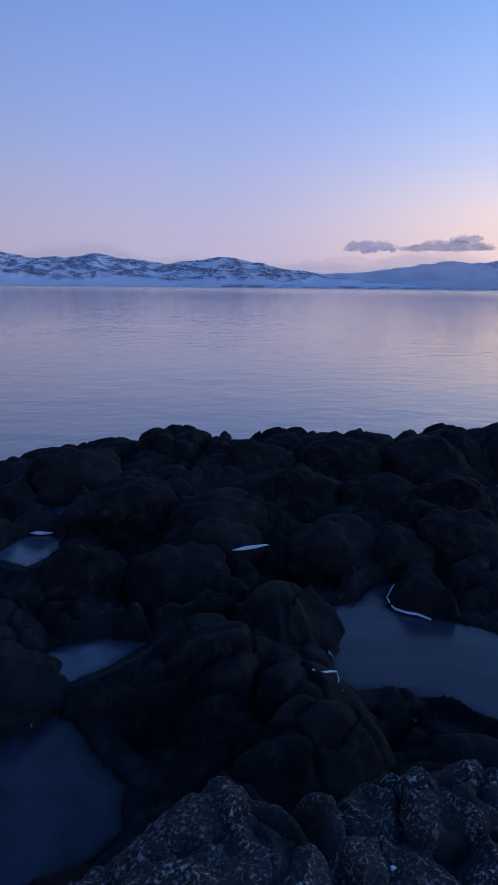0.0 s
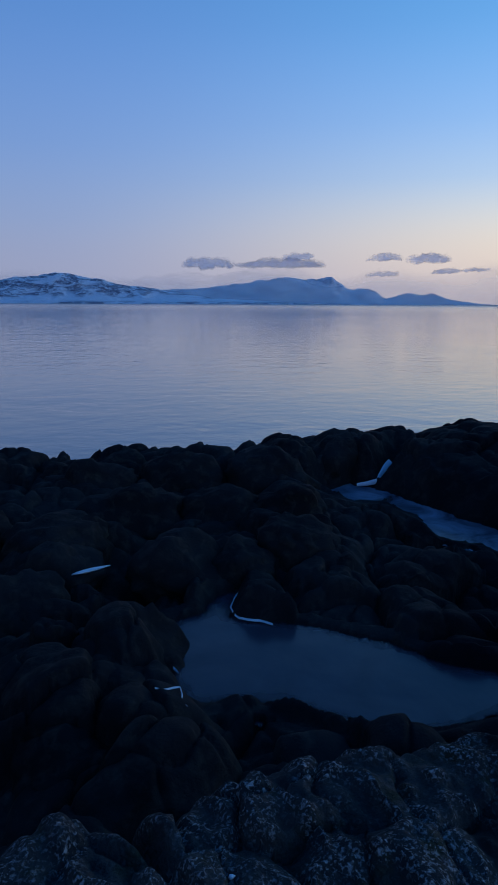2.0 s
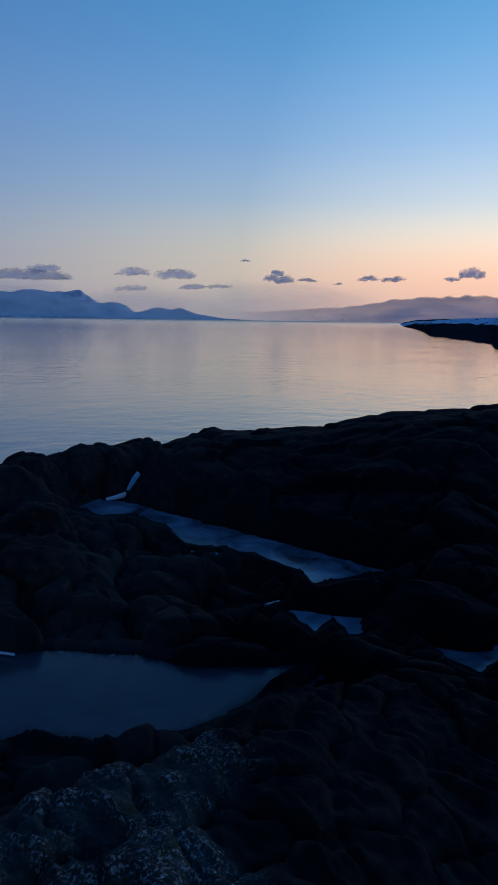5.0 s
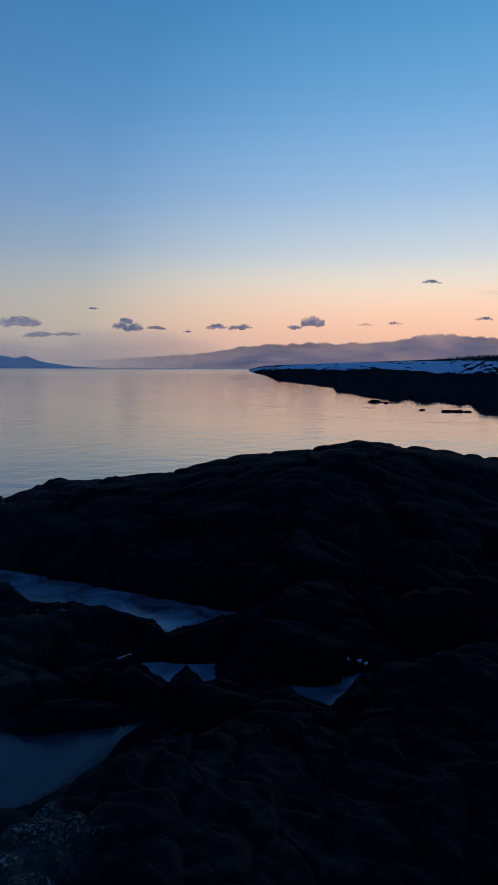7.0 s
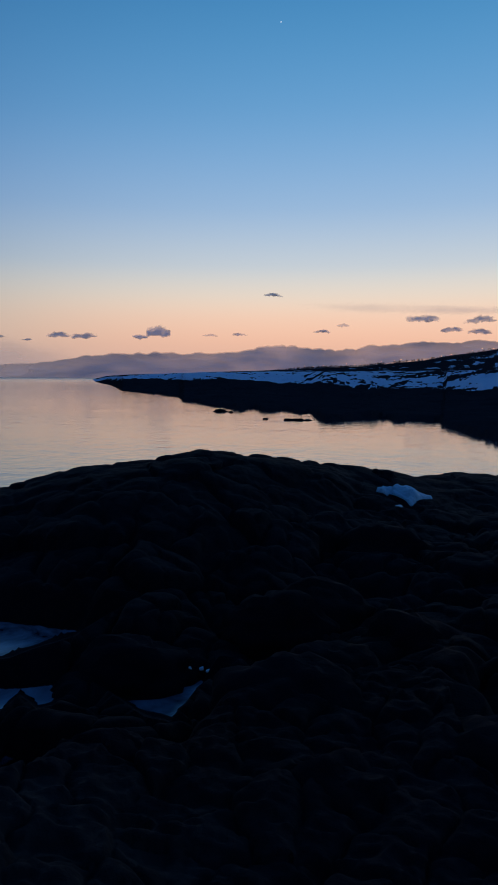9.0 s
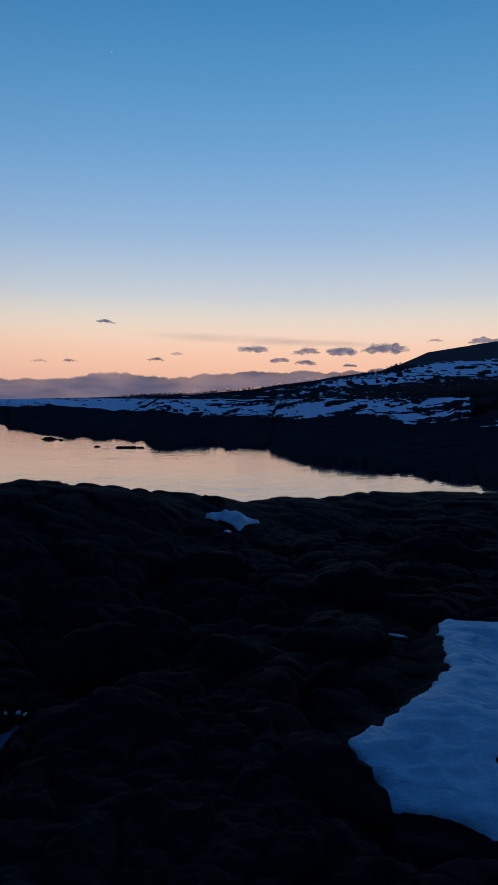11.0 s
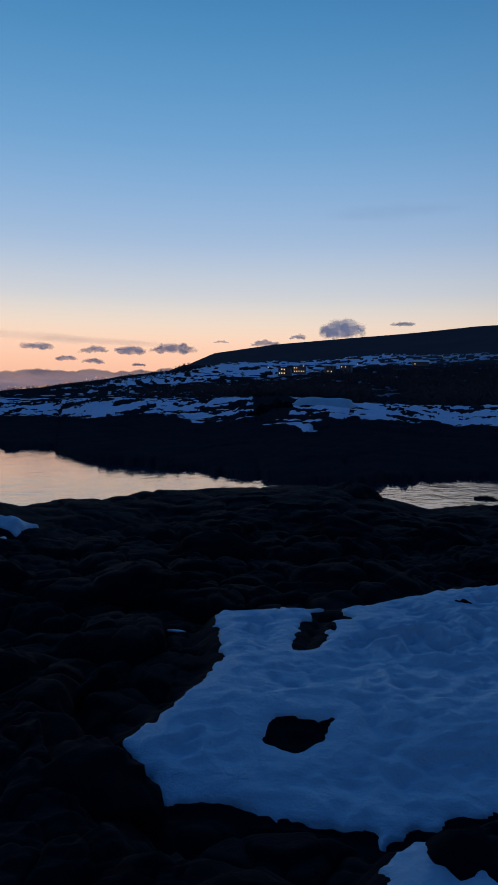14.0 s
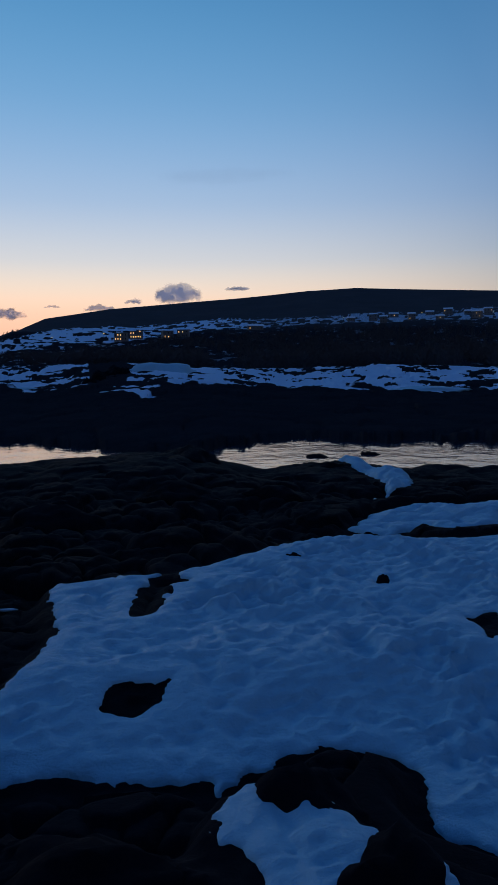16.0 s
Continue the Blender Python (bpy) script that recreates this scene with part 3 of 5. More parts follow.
def land_point(A, d):
    """Place of the land over the inlet at bearing A (degrees) and distance d; also its shore and its angle of sight."""
    A, d = np.asarray(A, float), np.asarray(d, float)
    ds = along(BANK, A) * (1 + (0.015 * fbm(A, A * 0, 3.0, 4, 5) + 0.085 * fbm(A, A * 0 + 7, 1.3, 6, 25)) * np.clip((A - 46) / 4, 0, 1))
    el = along(HILL, A)
    bank = np.degrees(np.arctan(EYE / ds))
    ledge, brow = along(LEDGE, A), np.minimum(along(BROW, A), el)
    far = along(BANK, A) * np.interp(A, [45, 52, 60], [1.3, 1.8, 3.0])             # where the snow begins
    stages = [ds, ds * 1.04, far, far * 1.37, np.maximum(far * 1.47, 190), np.maximum(far * 1.57, 340), np.maximum(far * 1.63, 620), np.maximum(far * 1.7, 1150), np.maximum(far * 1.8, 1500)]
    vals = [-bank - 0.1, np.degrees(np.arctan((0.35 - EYE) / (ds * 1.04))), ledge, brow, np.minimum(brow + 0.1, el), np.maximum(np.minimum(el, 1.6), np.minimum(brow + 0.12, el)), np.minimum(el, 3.5), el, el - 1.0]
    x = np.log(d)
    out = vals[0] * np.ones_like(d)
    for (s0, v0), (s1, v1) in zip(zip(stages, vals), zip(stages[1:], vals[1:])):
        a, b = np.log(s0), np.log(np.maximum(s1, s0 * 1.01))
        k = np.clip((x - a) / (b - a), 0, 1)
        out = np.where(x >= a, v0 + (v1 - v0) * k, out)
    X, Y = d * np.sin(np.radians(A)), d * np.cos(np.radians(A))
    z = EYE + d * np.tan(np.radians(out))
    # between shore and snow the rock rises evenly
    k = np.clip((d - ds * 1.04) / (far - ds * 1.04), 0, 1)
    shelf = 0.35 + k * (EYE + far * np.tan(np.radians(ledge)) - 0.35)
    z = np.where((d > ds * 1.04) & (d < far), shelf, z)
    out = np.where((d > ds * 1.04) & (d < far), np.degrees(np.arctan((z - EYE) / d)), out)
    lumps = 0.8 * pillows(X, Y, 7.0, 9) + 0.4 * pillows(X, Y, 2.6, 19) - 0.6 + 0.6 * fbm(X, Y, 18, 4, 3)
    tilt, gap = blocks(X, Y, 4.5, 33)
    tilt2, gap2 = blocks(X, Y, 1.7, 35)
    crag = 0.9 * tilt - 0.5 * gap ** 2 + 0.4 * tilt2 - 0.2 * gap2 ** 2
    tide = step(d, ds, far) * np.clip(far / 100, 0.8, 1.3)
    z = z + (0.6 * lumps + 0.5 * crag) * (0.45 * step(d, ds, ds * 1.05) + 0.75 * tide) * (1 - step(d, np.maximum(110, far * 1.2), np.maximum(190, far * 1.5)))
    z = z + 0.006 * d * fbm(X, Y, 60, 5, 7) * step(d, 170, 300) * (1 - step(d, 900, 1100)) * step(el, 0.5, 3)
    return X, Y, z, ds, out, far


def snow_cover(A, d, X, Y, far, el):
    """How deeply the land is covered: 0 bare, 1 white."""
    torn = fbm(X, Y, 12.0, 5, 51)
    rocks = fbm(X, Y, 3.2, 5, 57)
    brow = along(BROW, A)
    bed = step(d / far + 0.14 * torn, 0.94, 1.0) * (1 - step(el, brow + 0.02, brow + 0.16))
    broken = np.interp(A, [44, 60, 66, 84, 90, 100, 150], [0.6, 0.4, 0.06, 0.02, 0.02, 0.14, 0.16])
    bed = bed * step(broken - rocks - 0.5 * torn, -0.05, 0.05)
    bed = bed * (1 - (1 - step(np.abs(A - 91.0 - 0.6 * torn), 1.3, 1.8)) * (1 - step(el, 0.9, 1.3)))      # the bare crags
    for a0, a1, e0 in ((91.7, 95.8, -0.82), (90.7, 95.5, -1.2), (84.0, 87.5, -1.1)):      # thin strips lying in the rock below
        line = e0 - 0.06 * (A - a0)
        bed = np.maximum(bed, step(A, a0, a0 + 0.8) * (1 - step(A, a1 - 1.2, a1)) * (1 - step(np.abs(el - line + 0.05 * torn), 0.07, 0.12)))
    wooded = step(el, brow + 0.02, brow + 0.2) * (1 - step(el, along(WOOD_TOP, A) - 0.1, along(WOOD_TOP, A) + 0.05))
    strips = fbm(A * 6.0, el * 36.0, 3.4, 5, 63)
    field = step(el, along(WOOD_TOP, A) - 0.1, along(WOOD_TOP, A) + 0.05) * (1 - step(el + 0.35 * strips, along(FIELD_TOP, A) - 0.1, along(FIELD_TOP, A) + 0.1))
    return np.clip(bed + wooded * np.interp(A, [84, 100], [0.6, 0.42]) * step(strips, 0.2, 0.32) + field * step(strips - 0.35 * (1 - step(A, 70, 84)), -0.22, -0.05) * np.interp(A, [80, 98, 104], [0.85, 0.85, 0.55]), 0, 1)


def build_far_land():
    az = np.linspace(44.2, 150, 1000)
    near = along(BANK, az) * 0.9
    u = np.linspace(0, 1, 330)[:, None] ** 1.15
    d = near[None, :] * (1500 / near[None, :]) ** u
    A = np.broadcast_to(az[None, :], d.shape)
    X, Y, z, ds, el, far = land_point(A, d)
    z = z * step(A, 44.3, 46.6) - 1.0 * (1 - step(A, 44.3, 46.6))
    z = np.where(d < ds, -1.2 * np.clip((ds - d) / (0.06 * ds), 0, 1) + 0.05, z)
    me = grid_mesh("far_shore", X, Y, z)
    me.attributes.new("snow_cover", "FLOAT", "POINT").data.foreach_set("value", snow_cover(A, d, X, Y, far, el).astype(np.float32).ravel())
    m = Mat("snowy_coast_land")
    length = m.nodes.new("ShaderNodeVectorMath")
    length.operation = "LENGTH"
    m.links.new(m.coord, length.inputs[0])
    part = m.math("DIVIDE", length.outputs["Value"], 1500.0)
    cover = m.nodes.new("ShaderNodeAttribute")
    cover.attribute_name = "snow_cover"
    frayed = m.math("SUBTRACT", m.math("ADD", m.math("MULTIPLY", cover.outputs["Fac"], 0.6), m.math("MULTIPLY", m.noise(0.7, 6, 0.65), 0.4)), m.ramp(m.slope(), (0.6, 0.3), (0.8, 0.0)))
    snowy = m.ramp(frayed, (0.42, 0.0), (0.60, 1.0))
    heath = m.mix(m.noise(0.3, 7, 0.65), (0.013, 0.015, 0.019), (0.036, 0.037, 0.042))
    # the hill's brown-grey, lightened: distance haze put into its colour
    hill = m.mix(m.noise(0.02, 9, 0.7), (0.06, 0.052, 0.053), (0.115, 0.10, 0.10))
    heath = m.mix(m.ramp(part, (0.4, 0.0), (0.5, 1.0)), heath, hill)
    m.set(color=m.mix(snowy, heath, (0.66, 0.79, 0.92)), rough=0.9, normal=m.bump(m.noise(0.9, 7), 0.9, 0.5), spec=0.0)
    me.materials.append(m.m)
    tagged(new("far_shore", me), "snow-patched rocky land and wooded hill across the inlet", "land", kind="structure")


build_far_land()


# ---- mountains over the water ----
def mountain(name, label, dist, outline, material, seed, depth=500, jag=0.1, soft=0.45):
    """A range; outline: bearing and elevation angle of the skyline."""
    paz, pel = (np.array(v, float) for v in zip(*outline))
    az = np.linspace(paz[0], paz[-1], 620)
    v = np.linspace(-1, 1, 70)
    A, V = np.meshgrid(az, v)
    k = np.array([0.05, 0.2, 0.5, 0.2, 0.05])
    el = sum(w * np.interp(A + o, paz, pel) for w, o in zip(k, (-2 * soft, -soft, 0, soft, 2 * soft)))
    d = dist + depth * (V + 1) / 2
    X, Y = d * np.sin(np.radians(A)), d * np.cos(np.radians(A))
    crest = np.tan(np.radians(el)) * (dist + depth * 0.6)
    shape = np.clip(1 - np.abs(V - 0.2) / np.where(V < 0.2, 1.2, 0.8), 0, 1) ** 1.15
    ridges = 1 - np.abs(fbm(X, Y, 170, 6, seed)) * 2
    z = crest * np.clip(shape * (1 + jag * fbm(X, Y, 70, 5, seed + 3)) + 0.28 * (ridges - 0.5) * shape * (1 - shape) * 2, 0, 2)
    z = np.where(V <= -0.99, -2, z + 1.0)
    me = grid_mesh(name, X, Y, z)
    me.materials.append(material)
    return tagged(new(name, me), label, "mountain", "mountains over the water", "structure")


def mountain_material(name, bare, amount, lo, grain, belt_amount):
    """Snow on fells: birch slopes and crags dark through it, a white foot, a belt of woods and houses by the water."""
    m = Mat(name)
    p = m.noise(grain, 9, 0.72, 0.6, m.scaled((1, 1, 2.4)))
    p2 = m.noise(grain * 6, 6, 0.7, 0.3)
    mask = m.math("MULTIPLY", m.ramp(p, (amount, 0.0), (amount + 0.10, 1.0)), m.ramp(p2, (0.36, 0.2), (0.52, 1.0)))
    h = m.nodes.new("ShaderNodeMapRange")
    h.inputs[1].default_value, h.inputs[2].default_value = lo, lo + 12
    m.links.new(m.plus(m.height(), m.math("MULTIPLY", m.plus(m.noise(0.004, 5, 0.7), -0.5), 110.0)), h.inputs[0])
    shore = m.nodes.new("ShaderNodeMapRange")
    shore.inputs[1].default_value, shore.inputs[2].default_value, shore.inputs[3].default_value, shore.inputs[4].default_value = 5.0, 16.0, 1.0, 0.0
    m.links.new(m.height(), shore.inputs[0])
    east = m.nodes.new("ShaderNodeSeparateXYZ")
    m.links.new(m.coord, east.inputs[0])
    woody = m.ramp(m.math("ADD", m.math("DIVIDE", east.outputs[0], 6000.0), 0.5), (0.44, 0.0), (0.47, 1.0))
    belt = m.math("MULTIPLY", m.math("MULTIPLY", shore.outputs[0], woody), m.ramp(m.noise(0.014, 7, 0.75), (0.47, 0.0), (0.53, belt_amount)))
    mask = m.math("ADD", m.math("MULTIPLY", mask, h.outputs[0]), belt)
    return m.set(color=m.mix(mask, (0.93, 0.95, 0.98), bare), rough=0.95, normal=m.bump(m.noise(grain * 2.5, 8), 0.8, 9.0), spec=0.0).m


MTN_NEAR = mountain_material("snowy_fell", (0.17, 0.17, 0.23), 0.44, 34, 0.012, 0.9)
# far bare slopes pale and bluish: distance haze put into their colour
MTN_HAZED = mountain_material("hazed_snow_fell", (0.44, 0.47, 0.56), 0.47, 22, 0.010, 0.95)
mountain("snowy_fell_range", "snow-covered fells with dark birch slopes over the sea", 3300,
         [(-60, 1.5), (-45, 2.2), (-30, 2.3), (-24, 2.6), (-20, 2.5), (-17.3, 2.05), (-16, 2.1), (-14, 2.3), (-12.2, 2.55), (-10.2, 2.1), (-6.6, 1.8), (-4.6, 2.0), (-2.6, 2.45), (-0.2, 2.1), (2, 1.6),
          (4.3, 1.3), (7.1, 0.85), (10, 0.45), (14, 0.25), (18, 0.12), (21, 0.0)], MTN_NEAR, 3)
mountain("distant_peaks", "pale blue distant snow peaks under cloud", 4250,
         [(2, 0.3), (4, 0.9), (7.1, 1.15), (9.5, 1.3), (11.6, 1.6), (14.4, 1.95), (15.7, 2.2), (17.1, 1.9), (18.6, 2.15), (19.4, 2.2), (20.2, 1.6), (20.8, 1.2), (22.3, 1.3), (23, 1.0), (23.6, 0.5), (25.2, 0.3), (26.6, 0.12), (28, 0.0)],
         MTN_HAZED, 13, 350, 0.12, 0.12)
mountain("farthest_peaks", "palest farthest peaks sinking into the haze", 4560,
         [(22.5, 0.2), (24, 0.55), (25.5, 0.95), (26.5, 0.75), (27.3, 0.95), (28.4, 0.5), (29.5, 0.3), (31, 0.1), (33, 0.0)], MTN_HAZED, 23, 100, 0.1, 0.2)


# ---- snow on the near rocks ----
def snow_patch(outline, thick, label, level=None, holes=(), seed=1, cell=0.025, fray=0.08, hollows=()):
    xs, ys = [p[0] for p in outline], [p[1] for p in outline]
    x, y = np.meshgrid(np.arange(min(xs) - 0.2, max(xs) + 0.2, cell), np.arange(min(ys) - 0.2, max(ys) + 0.2, cell))
    wx, wy = fray * fbm(x, y, 0.16, 4, seed), fray * fbm(x, y, 0.16, 4, seed + 9)
    s = sdf(outline, x + wx, y + wy)
    for hole in holes:
        s = np.minimum(s, -sdf(hole, x + wx, y + wy))
    g = shore_height(x, y)
    bed = snow_level(level, x) - 0.5 * thick if level else g
    s = s + np.where(np.abs(s) < 0.35, 0.045 * fbm(x, y, 0.12, 2, seed + 60), 0)
    edge = np.clip(s / 0.13, 0, 1) ** 0.6
    # soft swales, and a granular wind crust on part of them
    u, v = x + y * 0.25, y * 0.55 - x * 0.1
    swale = 0.06 * fbm(x, y, 1.5, 3, seed + 20) + 0.03 * fbm(u, v, 0.6, 3, seed + 30)
    crusted = 0.55 + 0.45 * step(fbm(x, y, 1.6, 3, seed + 95), -0.3, 0.15)
    ribs = 1 - np.abs(fbm(u, v, 0.34, 3, seed + 80)) * 2
    grain = (1 - np.abs(fbm(u, v * 1.2, 0.13, 2, seed + 40)) * 2) + 0.5 * pillows(u, v * 1.4, 0.11, seed + 43) + 0.45 * pillows(u, v * 1.6, 0.055, seed + 47)
    waves = swale + (0.055 * ribs + 0.045 * grain) * crusted - 0.075
    lips = fbm(x * 0.8 + y * 0.3, y, 1.5, 3, seed + 90)
    waves = waves + 0.035 * step(lips, 0.0, 0.12) * (1 - step(lips, 0.12, 0.5))
    dents = np.zeros_like(x)
    for hx, hy, hw, hd in hollows:
        r = np.hypot(x - hx, (y - hy) * 1.2) / hw + 0.25 * fbm(x, y, 0.15, 3, seed + 50)
        dents = dents - hd * (1 - step(r, 0.45, 1.0)) + 0.35 * hd * np.exp(-((r - 1.1) / 0.2) ** 2)
    z = np.where(s > 0, bed + (0.5 if level else 1.0) * thick * edge + (waves + dents) * np.clip(s / 0.3, 0.2, 1), bed - 0.02 + 3.0 * s - np.where(s < -cell, 0.1, 0.0))
    keep = s > -cell * 2.2
    idx = -np.ones(x.shape, int)
    idx[keep] = np.arange(keep.sum())
    co = np.stack([x, y, z], -1)[keep]
    q = keep[:-1, :-1] & keep[1:, :-1] & keep[:-1, 1:] & keep[1:, 1:]
    quads = np.stack([idx[:-1, :-1][q], idx[:-1, 1:][q], idx[1:, 1:][q], idx[1:, :-1][q]], -1)
    me = bpy.data.meshes.new("snow_patch")
    me.from_pydata(co.tolist(), [], quads.tolist())
    me.polygons.foreach_set("use_smooth", np.ones(len(me.polygons), bool))
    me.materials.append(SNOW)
    return tagged(new("snow_patch", me), label, "snow", "snow patches on the rocks")


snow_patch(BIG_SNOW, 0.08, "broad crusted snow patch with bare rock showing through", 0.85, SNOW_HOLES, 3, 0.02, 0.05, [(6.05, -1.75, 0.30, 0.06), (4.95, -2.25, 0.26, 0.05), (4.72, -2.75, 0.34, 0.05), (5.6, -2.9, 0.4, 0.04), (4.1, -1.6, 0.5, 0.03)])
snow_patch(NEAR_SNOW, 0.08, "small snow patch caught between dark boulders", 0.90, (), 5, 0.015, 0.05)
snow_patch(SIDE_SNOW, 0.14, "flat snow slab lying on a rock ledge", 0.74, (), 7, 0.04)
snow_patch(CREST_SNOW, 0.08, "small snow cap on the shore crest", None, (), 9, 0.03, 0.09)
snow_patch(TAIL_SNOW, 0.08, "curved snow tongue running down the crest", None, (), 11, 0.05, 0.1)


# ---- boulders ----
def boulder(az, d, top, wide, deep, tall, seed, turn=0.0, label="", material=None, angular=0.5):
    """A rounded rock whose top stands at that height, at a bearing and distance from the viewer."""
    rng = random.Random(seed)
    bm = bmesh.new()
    bmesh.ops.create_icosphere(bm, subdivisions=4, radius=1.0)
    planes = [(Vector((rng.gauss(0, 1), rng.gauss(0, 1), rng.gauss(0.2, 0.8))).normalized(), rng.uniform(0.62, 0.9)) for _ in range(9)]
    off = Vector((rng.uniform(-50, 50), rng.uniform(-50, 50), rng.uniform(-50, 50)))
    for v in bm.verts:
        p = v.co.copy()
        for n, k in planes:
            over = p.dot(n) - k
            if over > 0:
                p -= n * over * (0.55 + 0.4 * angular)
        f = noise.fractal(p * 1.5 + off, 0.9, 2.0, 5)
        ridge = 1 - abs(noise.noise(p * 2.3 + off * 1.7)) * 2
        p *= 1 + 0.16 * f - 0.13 * max(0.0, ridge - 0.55) / 0.45
        p += v.co * 0.035 * noise.noise(p * 6 + off)
        v.co = p
    zmax = max(v.co.z for v in bm.verts)
    for v in bm.verts:
        v.co = Vector((v.co.x * wide / 2, v.co.y * deep / 2, (v.co.z - zmax) * tall / 2))
    # open-shore boulders take the weedy, lightened colour
    ob = mesh_object("boulder", bm, material or (ROCK_WEED_LIT if az < 28 else ROCK))
    at = HUB + bearing(az) * d
    ob.matrix_basis = Matrix.Translation((at.x, at.y, top)) @ pose(0, 0, 0, rng.uniform(-6, 6), rng.uniform(-6, 6), -az + turn)
    return tagged(ob, label or "rounded dark wet boulder wedged in the shore rock", "boulder", "shore boulders")


def crest_boulder(az, el, d, wide_deg, seed, deep=1.2, tall=1.1, **kw):
    boulder(az, d, EYE + d * math.tan(radians(el)), d * math.tan(radians(wide_deg)), deep, tall, seed, **kw)


# along the crest, from the open shore round to the inlet
crest_boulder(-14.6, -12.5, 8.8, 5.6, 1)
crest_boulder(-7.8, -11.5, 9.0, 6.4, 2, deep=1.5)
crest_boulder(-3.5, -11.65, 9.1, 2.6, 3)
crest_boulder(1.2, -11.55, 9.1, 6.6, 4, deep=1.4)
crest_boulder(6.3, -11.85, 9.0, 3.0, 5)
crest_boulder(11.4, -11.15, 9.3, 5.2, 6)
crest_boulder(18.6, -10.15, 9.5, 6.5, 7, deep=1.6)
crest_boulder(-19.6, -13.2, 8.8, 4.6, 8)
crest_boulder(33.5, -8.75, 10.0, 4.5, 9, tall=0.8)
crest_boulder(53.9, -5.85, 10.5, 6.5, 10, deep=2.2, tall=0.8)
crest_boulder(68.8, -7.15, 12.3, 3.6, 11)
crest_boulder(75.0, -7.4, 13.5, 3.2, 12)
crest_boulder(79.3, -7.1, 14.5, 4.2, 13)
crest_boulder(84.6, -6.7, 15.5, 2.6, 14)
crest_boulder(88.0, -6.65, 16.0, 3.8, 15)
crest_boulder(91.8, -6.5, 16.0, 4.0, 16)
crest_boulder(98.3, -5.65, 16.0, 6.0, 17, deep=2.4)
crest_boulder(109.2, -6.95, 16.2, 5.4, 18, deep=2.0)
crest_boulder(95.0, -6.5, 15.8, 3.0, 19)

# among the rocks before the open shore
boulder(-12.5, 6.6, 0.95, 1.25, 1.1, 0.9, 21)
boulder(-4.5, 6.2, 0.95, 1.0, 0.9, 0.8, 22)
boulder(2.0, 6.9, 1.0, 1.3, 1.0, 0.9, 23)
boulder(9.0, 6.8, 0.95, 1.1, 0.9, 0.8, 24)
boulder(14.5, 6.9, 1.0, 1.0, 0.9, 0.8, 25)
boulder(-8.0, 5.1, 0.85, 0.9, 0.8, 0.8, 27)
boulder(-4.5, 5.6, 0.9, 0.8, 0.7, 0.7, 28)
boulder(5.2, 5.5, 0.95, 0.9, 0.8, 0.8, 29)
boulder(10.5, 5.6, 0.85, 0.7, 0.8, 0.7, 30)
boulder(-5.5, 4.35, 0.82, 0.30, 0.25, 0.4, 31, label="small brown stone lit among dark rocks", material=ROCK_WEED_LIT)
boulder(1.5, 4.3, 0.88, 0.85, 0.8, 0.8, 32)
boulder(-0.5, 3.7, 0.80, 0.65, 0.7, 0.6, 34)
boulder(-4.5, 3.3, 0.78, 0.8, 0.7, 0.6, 35)
boulder(2.5, 3.0, 0.72, 0.55, 0.5, 0.5, 36)
boulder(-1.2, 2.75, 0.66, 0.55, 0.45, 0.5, 37)
boulder(4.5, 2.95, 0.66, 0.5, 0.4, 0.4, 38)
boulder(14.8, 2.95, 0.66, 0.62, 0.32, 0.3, 39)
boulder(15.5, 5.9, 0.95, 0.8, 0.7, 0.7, 40)
boulder(-17.0, 5.3, 0.85, 1.0, 0.9, 0.8, 41)
boulder(-24.5, 4.0, 0.8, 0.9, 0.8, 0.8, 42)
boulder(-15.5, 7.8, 1.0, 1.3, 1.0, 0.9, 43)
boulder(-1.0, 8.0, 1.05, 1.2, 1.0, 0.9, 44)
boulder(6.5, 8.1, 1.05, 1.1, 1.0, 0.9, 45)
boulder(13.5, 8.2, 1.1, 1.2, 1.0, 0.9, 46)
# by the channel and the gully
boulder(48.0, 5.3, 0.8, 1.2, 0.8, 0.7, 54)
boulder(65.5, 4.7, 0.95, 0.9, 0.8, 0.7, 57)
boulder(64.0, 6.2, 0.95, 1.3, 1.0, 0.9, 58)
boulder(70.0, 8.5, 1.0, 1.5, 1.2, 0.9, 59)
boulder(72.0, 5.6, 0.95, 1.2, 1.0, 0.9, 60)
boulder(80.0, 8.0, 1.0, 1.4, 1.2, 0.9, 61)
boulder(66.0, 3.3, 0.95, 0.9, 0.8, 0.6, 62)
boulder(78.0, 3.9, 0.95, 1.0, 0.8, 0.7, 63)
boulder(88.0, 10.0, 1.0, 1.6, 1.2, 0.9, 64)
boulder(97.0, 11.5, 1.05, 1.8, 1.2, 0.9, 65)
boulder(105.0, 11.5, 0.95, 1.6, 1.2, 0.9, 66)
for k, (x, y, top, wide, deep, tall) in enumerate([(1.95, 2.05, 1.02, 0.42, 0.40, 0.5), (1.78, 1.50, 1.02, 0.55, 0.5, 0.5), (2.85, 2.15, 0.95, 0.6, 0.45, 0.5), (2.05, 1.95, 0.98, 0.35, 0.3, 0.4), (3.9, 1.75, 1.0, 1.0, 0.8, 0.7), (5.3, 2.6, 1.0, 1.1, 0.9, 0.8)]):
    boulder(math.degrees(math.atan2(x - HUB.x, y - HUB.y)), math.hypot(x - HUB.x, y - HUB.y), top, wide, deep, tall, 80 + k, label="smooth blue-grey wet boulder beside the barnacled shelf", angular=0.4)
